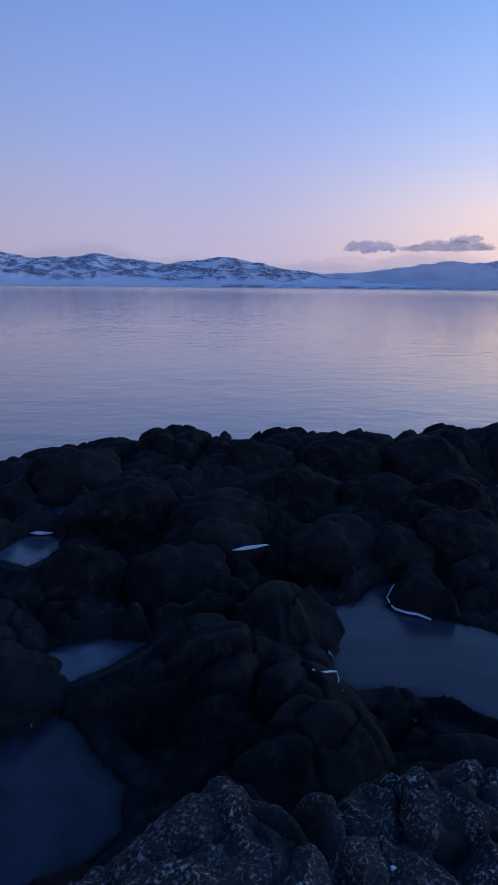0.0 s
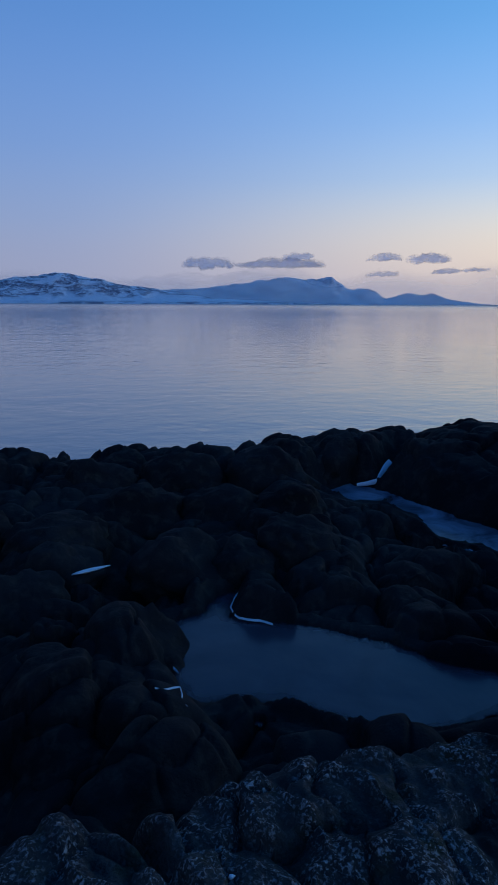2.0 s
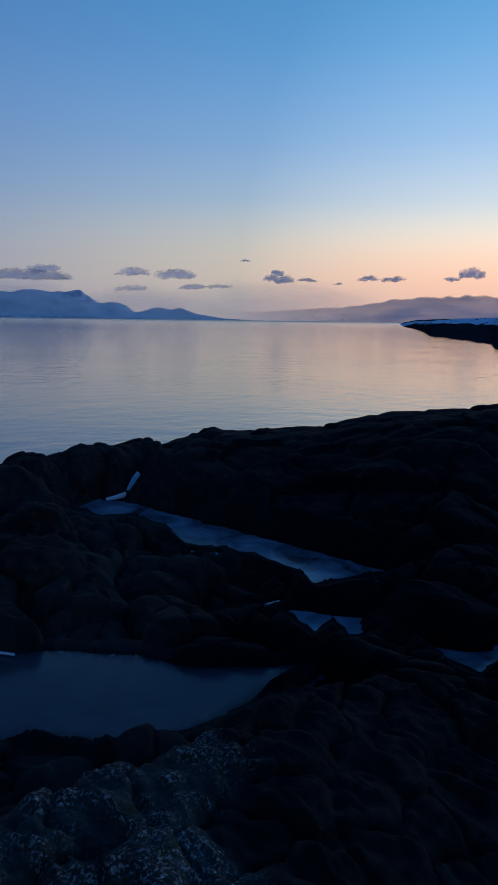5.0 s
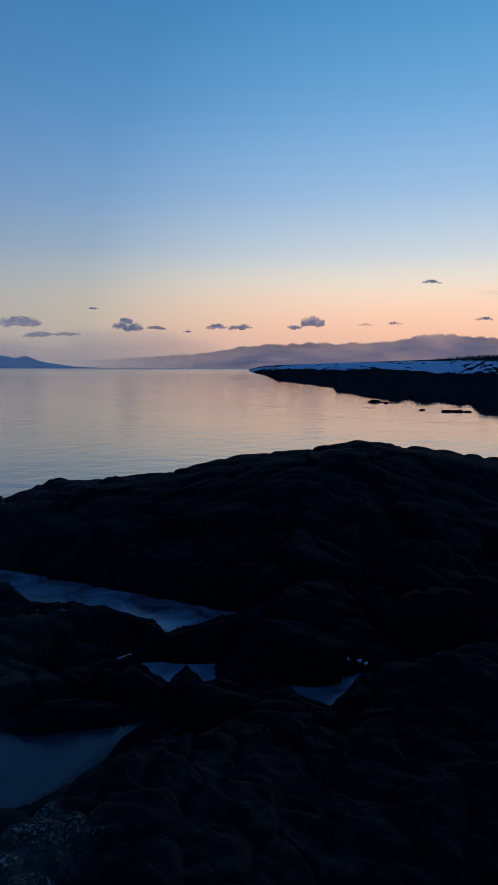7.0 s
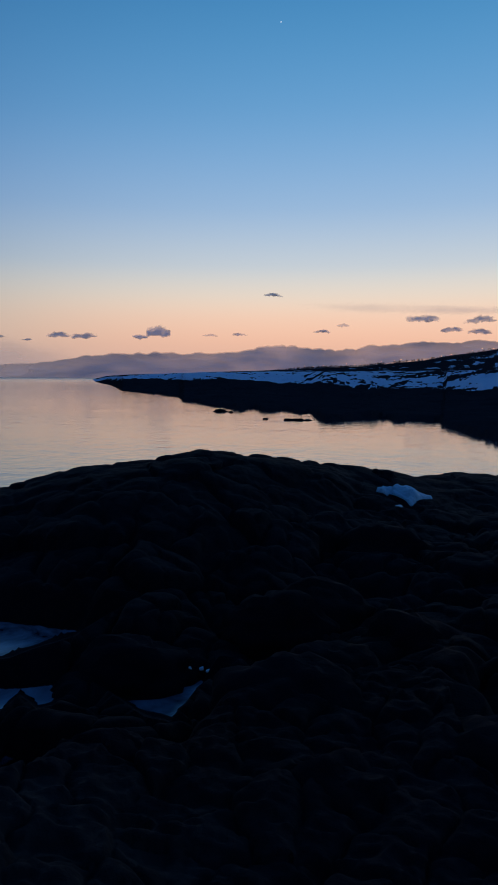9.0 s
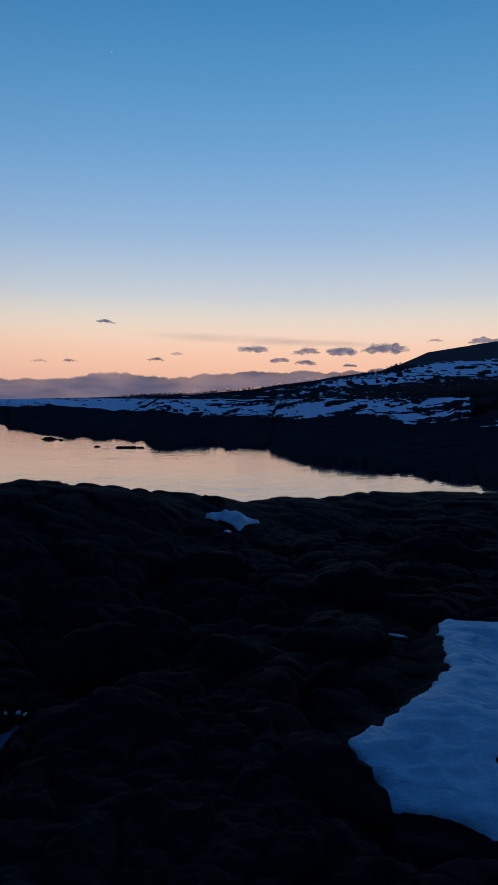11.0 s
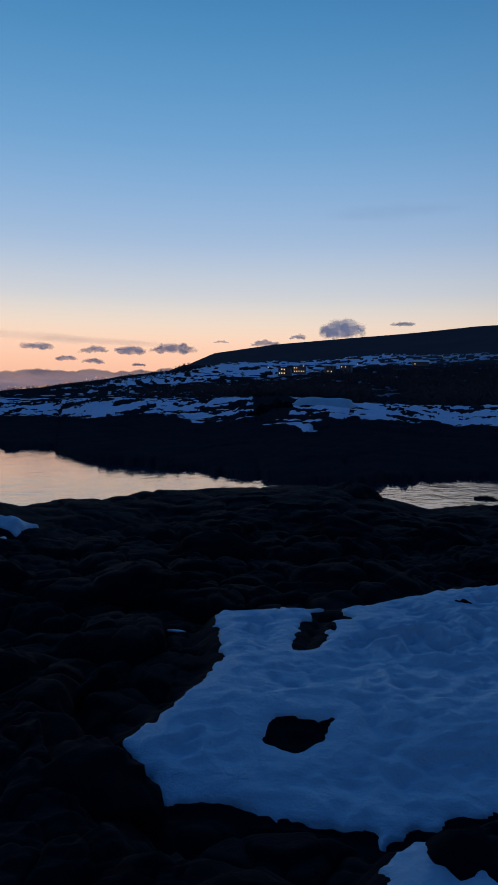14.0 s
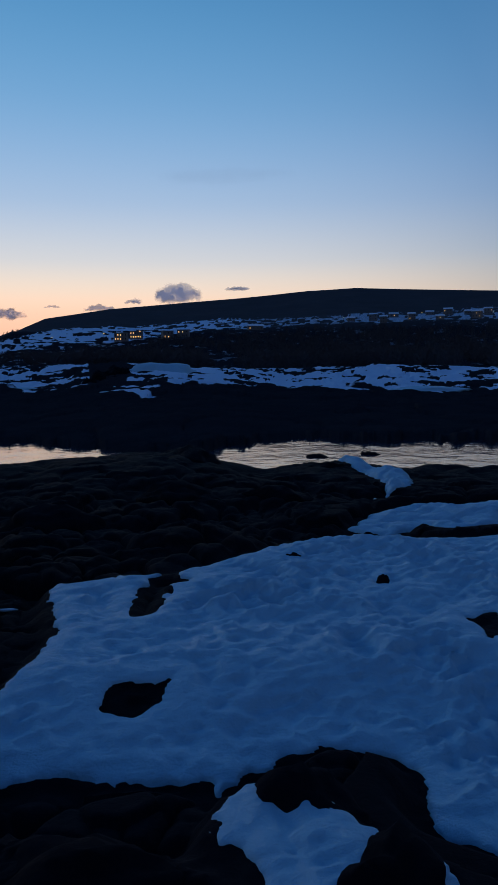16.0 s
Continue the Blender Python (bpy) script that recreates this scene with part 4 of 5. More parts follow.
# round the snow
boulder(92.0, 2.75, 0.98, 1.25, 0.75, 0.8, 71, label="large smooth dark boulder below the snow", angular=0.3)
boulder(84.0, 2.9, 0.92, 0.8, 0.6, 0.6, 72, label="large smooth dark boulder below the snow", angular=0.3)
boulder(110.5, 3.15, 1.0, 0.85, 0.6, 0.7, 73, label="dark boulder ringed by snow", angular=0.4)
boulder(118.0, 2.75, 1.0, 0.7, 0.6, 0.7, 74, label="dark boulder ringed by snow", angular=0.4)
boulder(98.0, 6.35, 0.85, 0.4, 0.9, 0.4, 76, label="jagged dark rock poking out of the snow", angular=0.9)
boulder(107.4, 7.2, 0.93, 0.30, 0.12, 0.3, 77, label="small dark stone poking out of the snow", angular=0.9)
boulder(114.7, 6.6, 0.90, 0.14, 0.08, 0.2, 78, label="small dark stone poking out of the snow", angular=0.9)

# ---- foam, ice and small marks by the pools ----
def ribbon(name, points, width, z, label, category, material, seed=1, lift=0.012, slope=0.0):
    """A thin wavering raised strip along a line in plan."""
    bm = bmesh.new()
    line = []
    for (ax, ay), (bx, by) in zip(points, points[1:]):
        n = max(2, int(math.hypot(bx - ax, by - ay) / 0.012))
        line += [(ax + (bx - ax) * k / n, ay + (by - ay) * k / n) for k in range(n)]
    rows = []
    for i, (x, y) in enumerate(line):
        nx, ny = line[min(i + 1, len(line) - 1)], line[max(i - 1, 0)]
        t = Vector((nx[0] - ny[0], nx[1] - ny[1], 0)).normalized()
        side = Vector((-t.y, t.x, 0))
        c = Vector((x, y, z + slope * i / len(line))) + side * 0.015 * noise.noise(Vector((x * 9, y * 9, seed)))
        w = width * (0.45 + 0.9 * abs(noise.noise(Vector((x * 7, y * 7, seed + 5))))) * min(1, i / 6 + 0.2, (len(line) - i) / 6 + 0.2)
        rows.append([bm.verts.new(c - side * w - Vector((0, 0, 0.004))), bm.verts.new(c + Vector((0, 0, lift))), bm.verts.new(c + side * w - Vector((0, 0, 0.004)))])
    for a, b in zip(rows, rows[1:]):
        for k in (0, 1):
            bm.faces.new((a[k], b[k], b[k + 1], a[k + 1]))
    return tagged(mesh_object(name, bm, material), label, category)


FOAM_CURVE = [(1.13, 4.87), (1.06, 4.74), (1.02, 4.62), (1.01, 4.51), (1.03, 4.42), (1.09, 4.38), (1.17, 4.36), (1.21, 4.32), (1.26, 4.27)]
ribbon("foam_line", FOAM_CURVE, 0.009, 0.567, "thin white foam line along the pool edge", "foam", FOAM, 2)
ribbon("foam_line", [(0.338, 3.19), (0.38, 3.185), (0.428, 3.215), (0.47, 3.23), (0.483, 3.19), (0.478, 3.13), (0.501, 3.1)], 0.004, 0.842, "thin white foam line dried on rock beside the pool", "foam", FOAM, 3, 0.006, -0.082)
ribbon("foam_line", [(0.48, 4.02), (0.50, 3.85), (0.53, 3.76)], 0.008, 0.565, "thin white foam line along the pool edge", "foam", FOAM, 4)
ribbon("foam_line", [(-1.14, 3.22), (-1.10, 3.36), (-1.09, 3.48)], 0.012, 0.465, "thin white foam line along the pool edge", "foam", FOAM, 6)


def water_fall(points, widths, ahead, label):
    """A trickle falling over a notch: a rounded sheet along a line, as wide at each point as given."""
    bm = bmesh.new()
    rows = []
    for i, (p, w) in enumerate(zip(points, widths)):
        t = (Vector(points[min(i + 1, len(points) - 1)]) - Vector(points[max(i - 1, 0)])).normalized()
        side = t.cross(ahead).normalized()
        rows.append([bm.verts.new(Vector(p) + side * w * math.sin(k * 0.5) + ahead * -0.6 * w * math.cos(k * 0.5)) for k in range(-3, 4)])
    for ra, rb in zip(rows, rows[1:]):
        for k in range(6):
            bm.faces.new((ra[k], rb[k], rb[k + 1], ra[k + 1]))
    return tagged(mesh_object("water_spout", bm, FOAM), label, "water")


SPOUT = [(4.0, 8.44, 0.665), (3.93, 8.36, 0.63), (3.86, 8.28, 0.605), (3.72, 8.12, 0.555), (3.59, 7.96, 0.53), (3.44, 7.92, 0.52), (3.30, 7.92, 0.51)]
water_fall(SPOUT, (0.05, 0.065, 0.07, 0.055, 0.035, 0.03, 0.02), bearing(24), "white trickle of sea water spilling over a notch")


def chip(x, y, z, wide, deep, tall, seed, label, turn=0.0):
    """A small irregular lump of ice or shell."""
    rng = random.Random(seed)
    bm = bmesh.new()
    bmesh.ops.create_icosphere(bm, subdivisions=2, radius=0.5)
    for v in bm.verts:
        v.co *= 1 + rng.uniform(-0.22, 0.22)
        taper = 1.1 - 1.9 * abs(v.co.x + 0.12)
        v.co = Vector((v.co.x * wide, v.co.y * deep * max(0.08, taper), max(v.co.z, -0.3) * tall))
    ob = mesh_object("ice_chip" if "ice" in label else "shell", bm, FOAM)
    ob.matrix_basis = Matrix.Translation((x, y, z)) @ pose(0, 0, 0, 0, 0, turn)
    return tagged(ob, label, "ice" if "ice" in label else "shell")


def ground(x, y):
    return float(shore_height(np.array([[x]]), np.array([[y]]))[0, 0])


chip(0.43, 1.67, ground(0.43, 1.67) + 0.006, 0.022, 0.018, 0.014, 1, "small white shell lying on barnacled rock")
chip(0.02, 5.2, max(ground(0.02, 5.2), 0.70) + 0.01, 0.34, 0.08, 0.02, 2, "thin white ice sliver among dark rocks", 25)
chip(6.71, 0.41, ground(6.71, 0.41) + 0.02, 0.22, 0.05, 0.03, 4, "thin white ice sliver among dark rocks", 80)
chip(-1.9, 5.98, 0.52, 0.2, 0.07, 0.03, 3, "thin white ice rim on a small pool")
for k, (x, y) in enumerate([(4.42, 2.92), (4.5, 2.86), (4.48, 2.78), (4.38, 2.98)]):
    chip(x, y, max(ground(x, y), 0.46), 0.06, 0.05, 0.03, 10 + k, "small ice crumb at the edge of a pool")
# those near bearing 19 are added in place of sparkles of light
for k, (az, d) in enumerate([(19.0, 9.0), (19.6, 9.1), (70.5, 10.4), (113.5, 12.0)]):
    p = HUB + bearing(az) * d
    chip(p.x, p.y, ground(p.x, p.y) + 0.01, 0.16, 0.12, 0.05, 20 + k, "small ice-white chip on the wet rock")

# ---- rocks awash by the far bank ----
for k, (az, d, w, h) in enumerate([(59.3, 47, 1.0, 0.10), (61.2, 46, 0.9, 0.14), (61.9, 46, 1.4, 0.15), (62.9, 46, 1.0, 0.10), (55.6, 57, 1.5, 0.22), (56.3, 56, 0.9, 0.14), (108.5, 23, 1.5, 0.12), (112.5, 24, 1.2, 0.12)]):
    boulder(az, d, h, w, w * 0.7, 0.9, 200 + k, label="low dark rock awash off the far bank")


def snow_drift(az, d, top_el, wide, tall, deep, seed):
    """A smooth wind-shaped drift on the far bank."""
    bm = bmesh.new()
    bmesh.ops.create_icosphere(bm, subdivisions=4, radius=1.0)
    off = Vector((seed * 3.1, seed * 1.7, 0))
    for v in bm.verts:
        p = v.co * (1 + 0.22 * noise.fractal(v.co * 1.1 + off, 0.8, 2.0, 3))
        v.co = Vector((p.x * wide / 2 * (1 + 0.25 * p.z), p.y * deep / 2, max(p.z, -0.6) * tall))
    ob = mesh_object("snow_drift", bm, SNOW)
    at = bearing(az) * d
    ob.matrix_basis = Matrix.Translation((at.x, at.y, EYE + d * math.tan(radians(top_el)) - tall)) @ pose(0, 0, 0, 0, 0, -az)
    return tagged(ob, "smooth white snow drift on the far bank", "snow drift", "snow drifts on the far bank")


snow_drift(95.2, 98, 0.95, 9.5, 2.6, 8.0, 1)
snow_drift(97.8, 100, 0.25, 7.5, 1.4, 6.0, 2)
snow_drift(93.8, 76, -0.72, 6.0, 0.22, 2.0, 3)
snow_drift(93.2, 68, -1.12, 6.4, 0.20, 2.0, 4)
snow_drift(85.0, 90, -0.80, 8.5, 0.5, 4.0, 5)
snow_drift(117.0, 84, -1.1, 8.5, 0.6, 4.0, 7)
for k, (az, el, w) in enumerate([(91.2, 1.0, 3.8), (92.4, 0.75, 3.3), (90.2, 0.55, 3.6), (92.9, 0.2, 2.8), (89.4, 0.0, 3.2), (91.6, 0.1, 4.2)]):
    boulder(az, 90 - k, EYE + (90 - k) * math.tan(radians(el)), w, w * 0.9, 5.5, 230 + k, label="large dark crag on the far bank", angular=0.9)

# ---- clouds low over the glow ----
def cloud_material(name, alpha, bodied=True, passing=0.5, tint=(0.30, 0.55, 0.95)):
    """Thin vapour, densest in the middle of its body and ragged at its rim, lit from before and behind."""
    m = Mat(name)
    vapour = m.nodes.new("ShaderNodeAttribute")
    vapour.attribute_name = "vapour"
    if bodied:
        tc, own, spot = m.nodes.new("ShaderNodeTexCoord"), m.nodes.new("ShaderNodeObjectInfo"), m.nodes.new("ShaderNodeVectorMath")
        spot.operation = "MULTIPLY_ADD"
        m.links.new(tc.outputs["Object"], spot.inputs[0])
        spot.inputs[1].default_value = (0.02, 0, 0.034)
        m.links.new(m.math("MULTIPLY", own.outputs["Random"], 80.0), spot.inputs[2])
        torn = m.noise(1.0, 5, 0.55, 0.2, spot.outputs[0])
        dense = m.plus(vapour.outputs["Fac"], m.math("MULTIPLY", m.plus(torn, -0.5), 1.1))
        thick = m.ramp(dense, (0.08, 0.0), (0.35, alpha * 0.22), (0.65, alpha * 0.65), (1.0, alpha))
    else:
        thick = m.math("MULTIPLY", m.ramp(m.noise(0.006, 5, 0.55, 0.0, m.scaled((0.5, 0.5, 2.0))), (0.3, alpha * 0.75), (0.65, alpha)), vapour.outputs["Fac"])
    rim = m.ramp(vapour.outputs["Fac"], (0.0, 0.0), (0.35, 1.0))
    thick = m.math("MULTIPLY", thick, rim)
    shades = []
    for kind, shade in (("ShaderNodeBsdfDiffuse", (0.82, 0.91, 1.0, 1)), ("ShaderNodeBsdfTranslucent", (*tint, 1)), ("ShaderNodeBsdfTransparent", (1, 1, 1, 1))):
        n = m.nodes.new(kind)
        n.inputs["Color"].default_value = shade
        shades.append(n.outputs[0])
    facing = m.nodes.new("ShaderNodeVectorMath")
    facing.operation = "MULTIPLY_ADD"
    m.links.new(m.coord, facing.inputs[0])
    facing.inputs[1].default_value, facing.inputs[2].default_value = (-1 / 4700, -1 / 4700, 0), (0, 0, 0.05)
    straight = m.nodes.new("ShaderNodeVectorMath")
    straight.operation = "NORMALIZE"
    m.links.new(facing.outputs[0], straight.inputs[0])
    for n in m.nodes:
        if n.type in ("BSDF_DIFFUSE", "BSDF_TRANSLUCENT"):
            m.links.new(straight.outputs[0], n.inputs["Normal"])
    lit, whole = m.nodes.new("ShaderNodeMixShader"), m.nodes.new("ShaderNodeMixShader")
    lit.inputs[0].default_value = passing
    m.links.new(shades[0], lit.inputs[1])
    m.links.new(shades[1], lit.inputs[2])
    m.links.new(thick, whole.inputs[0])
    m.links.new(shades[2], whole.inputs[1])
    m.links.new(lit.outputs[0], whole.inputs[2])
    out = next(n for n in m.nodes if n.type == "OUTPUT_MATERIAL")
    m.links.new(whole.outputs[0], out.inputs["Surface"])
    m.nodes.remove(m.bsdf)
    return m.m


CLOUD = cloud_material("dusk_cloud", 0.9)
# lighter copy for clouds away from the glow, light put into its tint
PALE = cloud_material("pale_dusk_cloud", 0.8, True, 0.72, (0.58, 0.74, 1.0))
HEAP = cloud_material("heaped_dusk_cloud", 0.95, True, 0.65, (0.42, 0.62, 0.95))
WISP = cloud_material("thin_dusk_cloud", 0.5)
VEIL = cloud_material("faint_cloud_veil", 0.12)
BANKED = cloud_material("low_cloud_bank", 0.93, False, 0.55, (0.33, 0.50, 0.80))
SKY_FAR = 4700


def cloud(az, el, wide, tall, seed, material=None, count=None, label="small grey dusk cloud low over the sea", heaped=False):
    """One body of vapour: soft puffs heaped over a flatter base, swelling towards its middle."""
    rng = random.Random(seed)
    w, h = SKY_FAR * math.tan(radians(wide)) / 2, SKY_FAR * math.tan(radians(tall)) / 2
    n = count or int(4 + wide * 1.8)
    puffs = []
    for k in range(n):
        u = (k + rng.uniform(0.1, 0.9)) / n * 1.6 - 0.8
        r = rng.uniform(0.30, 0.62) * (1.1 - 0.7 * u * u)
        puffs.append((u, -0.55 + r * rng.uniform(0.7, 1.25), r))
    puffs.append((rng.uniform(-0.35, 0.35), 0.05, 0.55))
    if heaped:
        puffs = [(k, -0.45 + 0.55 * j * (1 - abs(k)), 0.42) for j in (0, 1, 2) for k in (-0.62, -0.3, 0.05, 0.35, 0.6)]
    u, v = np.meshgrid(np.linspace(-1.3, 1.3, 84), np.linspace(-1.3, 1.4, 52))
    aspect = min(2.6, max(0.9, w / h * 0.6))
    wu, wv = u + 0.10 * fbm(u * aspect, v, 0.6, 4, seed), v + 0.32 * fbm(u * aspect, v, 0.55, 4, seed + 7)
    clear = np.ones_like(u)
    for pu, pv, r in puffs:
        q = ((wu - pu) * aspect * 0.55) ** 2 + ((wv - pv) * np.where(wv < pv, 1.35, 1.0)) ** 2
        clear = clear * (1 - 0.6 * np.clip(1 - q / (r * r * 2.6), 0, 1) ** 1.8)
    body = 1 - clear
    body = np.clip(body * (1 + 0.25 * fbm(u * aspect, v, 0.2, 3, seed + 13)), 0, 1)
    body = body * step(1.28 - np.abs(u), 0, 0.25) * step(v, -1.28, -1.0) * (1 - step(v, 1.1, 1.38))
    me = grid_mesh("cloud", u * w, -0.5 * w * np.sqrt(body), v * h * 1.25)
    me.attributes.new("vapour", "FLOAT", "POINT").data.foreach_set("value", np.clip(body, 0, 1).astype(np.float32).ravel())
    me.materials.append(material or CLOUD)
    c = bearing(az) * SKY_FAR
    ob = new("cloud", me)
    ob.matrix_basis = Matrix.Translation((c.x, c.y, EYE + SKY_FAR * math.tan(radians(el)))) @ pose(0, 0, 0, 0, rng.uniform(-3, 3), -az)
    return tagged(ob, label, "cloud", "dusk clouds")


cloud(9.6, 3.15, 4.2, 1.2, 1, PALE)
cloud(15.2, 3.1, 7.0, 1.1, 2, PALE)
cloud(16.7, 3.65, 2.4, 0.8, 3, PALE)
cloud(23.5, 3.6, 3.1, 0.8, 4, PALE)
cloud(27.0, 3.45, 3.3, 0.95, 5, PALE)
cloud(23.4, 2.35, 2.8, 0.6, 6, WISP)
cloud(28.3, 2.55, 2.6, 0.55, 7, PALE)
cloud(30.5, 2.65, 2.2, 0.45, 8, PALE)
cloud(32.6, 4.7, 0.9, 0.32, 9)
cloud(35.3, 3.25, 2.3, 1.0, 10)
cloud(35.2, 3.7, 0.9, 0.6, 11)
cloud(37.7, 3.2, 1.9, 0.35, 12)
cloud(40.1, 2.95, 0.8, 0.25, 13)
cloud(42.5, 3.35, 1.7, 0.65, 14)
cloud(44.4, 3.3, 2.2, 0.55, 15)
cloud(50.4, 3.7, 1.7, 1.1, 16)
cloud(48.9, 3.3, 1.1, 0.5, 17)
cloud(54.6, 3.5, 1.4, 0.3, 18, WISP)
cloud(57.1, 3.6, 1.3, 0.35, 19)
cloud(59.8, 6.75, 1.8, 0.4, 20)
cloud(65.6, 4.35, 1.1, 0.4, 21, WISP)
cloud(63.7, 3.85, 1.6, 0.35, 22)
cloud(71.8, 4.8, 2.4, 0.8, 23)
cloud(76.2, 4.6, 2.5, 0.65, 24)
cloud(74.1, 3.9, 1.7, 0.5, 25)
cloud(76.1, 3.75, 2.0, 0.55, 26)
cloud(79.1, 4.6, 2.4, 0.8, 27)
cloud(82.5, 4.85, 3.8, 1.05, 28)
cloud(79.8, 3.55, 1.3, 0.35, 29)
cloud(86.5, 5.5, 1.3, 0.25, 30)
cloud(90.2, 5.45, 2.6, 0.7, 31)
cloud(92.9, 5.95, 1.4, 0.5, 32)
cloud(96.5, 6.55, 3.3, 1.5, 33, HEAP, 14, "heaped white-grey cumulus behind the hill", True)
cloud(101.3, 6.95, 2.2, 0.45, 35)
cloud(7.5, 1.75, 9.0, 1.3, 40, VEIL, 24, "thin mist lying over the distant peaks")
cloud(13.0, 2.15, 6.0, 0.9, 41, VEIL, 20, "thin mist lying over the distant peaks")


def cloud_bank():
    tops = [(25, 0.2), (36.4, 0.85), (43.3, 1.5), (48.9, 1.9), (54.4, 2.1), (60.6, 2.4), (64.8, 2.65), (70, 2.75), (74, 2.95), (78, 3.05), (84, 3.4), (94, 3.5)]
    ta, te = zip(*tops)
    az, v = np.linspace(25, 94, 900), np.linspace(0, 1, 60)
    A, V = np.meshgrid(az, v)
    top = np.interp(A, ta, te) * (1 + 0.10 * fbm(A, A * 0, 5.0, 2, 3)) + 0.55 * (pillows(A, A * 0 + 3.0, 2.2, 7) - 0.6) * np.clip((A - 38) / 12, 0, 1) + (0.25 * fbm(A, A * 0 + 2.0, 1.4, 3, 17) + 0.34 * (pillows(A, A * 0 + 9.0, 0.9, 19) - 0.5)) * np.clip((A - 38) / 12, 0, 1)
    swell = np.sqrt(np.clip(1 - (V * 1.0) ** 2, 0, 1))
    d = SKY_FAR + 150 - 90 * swell - 45 * pillows(A * 1.0, V * 5 + 0.2 * A, 1.3, 27) * np.sin(np.pi * np.clip(V, 0, 1))
    low = np.interp(A, [25, 60, 66, 72, 94], [-0.05, -0.05, 0.7, 1.55, 2.0]) + 0.25 * fbm(A, A * 0 + 4, 2.5, 3, 37) * step(A, 60, 68)
    el = low + (np.maximum(top, low + 0.05) - low) * V
    X, Y = d * np.sin(np.radians(A)), d * np.cos(np.radians(A))
    me = grid_mesh("cloud_bank", X, Y, EYE + d * np.tan(np.radians(el)))
    me.attributes.new("vapour", "FLOAT", "POINT").data.foreach_set("value", (np.clip((1 - V) / 0.08, 0, 1) * step(A, 27, 46) * np.clip(V / 0.15, 0, 1) ** step(A, 58, 66)).astype(np.float32).ravel())
    me.materials.append(BANKED)
    tagged(new("cloud_bank", me), "long lilac-grey cloud bank low over the horizon", "cloud", "dusk clouds")


cloud_bank()


def mist_sheet(dist, az0, az1, head, alpha, seed):
    """Thin sea mist hanging before the mountains, densest over the water."""
    az, v = np.linspace(az0, az1, 160), np.linspace(0, 1, 24)
    A, V = np.meshgrid(az, v)
    top = head * (1 + 0.35 * fbm(A, A * 0, 7.0, 3, seed))
    d = dist - 60 * np.sin(np.pi * V) - 30 * fbm(A, V * 4, 3.0, 3, seed + 5)
    X, Y = d * np.sin(np.radians(A)), d * np.cos(np.radians(A))
    me = grid_mesh("mist", X, Y, EYE + d * np.tan(np.radians(-0.06 + top * V)))
    thin = (1 - step(V, 0.35, 1.0)) * step(A, az0, az0 + 8) * (1 - step(A, az1 - 8, az1)) * (0.8 + 0.4 * fbm(A, V * 3, 5.0, 3, seed + 9))
    me.attributes.new("vapour", "FLOAT", "POINT").data.foreach_set("value", np.clip(thin, 0, 1).astype(np.float32).ravel())
    me.materials.append(cloud_material("sea_mist", alpha, False, 0.85, (0.80, 0.90, 1.0)))
    tagged(new("mist", me), "thin blue sea mist before the distant mountains", "mist", "dusk clouds", "structure")


def streak(az0, az1, el, rise, tall, alpha, seed):
    """A long faint veil of high cloud, thinning evenly to all sides."""
    A, V = np.meshgrid(np.linspace(az0, az1, 120), np.linspace(-1, 1, 30))
    k = (A - az0) / (az1 - az0)
    d = SKY_FAR + 40 * np.abs(V) + 20 * fbm(A, V, 3.0, 2, seed)
    up = el + rise * k + tall * V * (1 + 0.3 * fbm(A, A * 0, 4.0, 3, seed + 3))
    me = grid_mesh("cloud", d * np.sin(np.radians(A)), d * np.cos(np.radians(A)), EYE + d * np.tan(np.radians(up)))
    thin = np.exp(-(V / 0.42) ** 2) * np.sin(np.pi * k) ** 1.2 * (0.75 + 0.5 * fbm(A * 0.6, V * 1.4, 2.0, 4, seed + 5)) * (1 - V ** 8)
    me.attributes.new("vapour", "FLOAT", "POINT").data.foreach_set("value", np.clip(thin, 0, 1).astype(np.float32).ravel())
    me.materials.append(cloud_material("high_cloud_veil", alpha, False))
    tagged(new("cloud", me), "long faint veil of high dusk cloud", "cloud", "dusk clouds")


streak(61, 86, 5.95, -0.9, 0.75, 0.35, 3)
streak(94, 107, 15.4, 0.3, 1.3, 0.16, 9)
mist_sheet(3950, -30, 46, 3.4, 0.5, 3)
mist_sheet(2900, -45, 24, 2.2, 0.14, 13)
bm = bmesh.new()
bmesh.ops.create_icosphere(bm, subdivisions=2, radius=2.2)
star = mesh_object("evening_star", bm, Mat("starlight").set(color=(0.1, 0.1, 0.1), emit=(1, 0.95, 0.9), glow=2.0).m)
star.location = bearing(60.2) * 4000 + Vector((0, 0, EYE + 4000 * math.tan(radians(26.1))))
tagged(star, "tiny bright evening star in the blue sky", "star")


# ---- woods, houses and lights across the inlet ----
def on_land(az, d):
    x, y, z = land_point(np.array([az]), np.array([d]))[:3]
    return Vector((float(x[0]), float(y[0]), float(z[0])))


BARK = Mat("bare_birch_bark")
BARK.set(color=BARK.mix(BARK.noise(0.4, 3), (0.045, 0.041, 0.045), (0.10, 0.088, 0.09)), rough=0.9, spec=0.1)


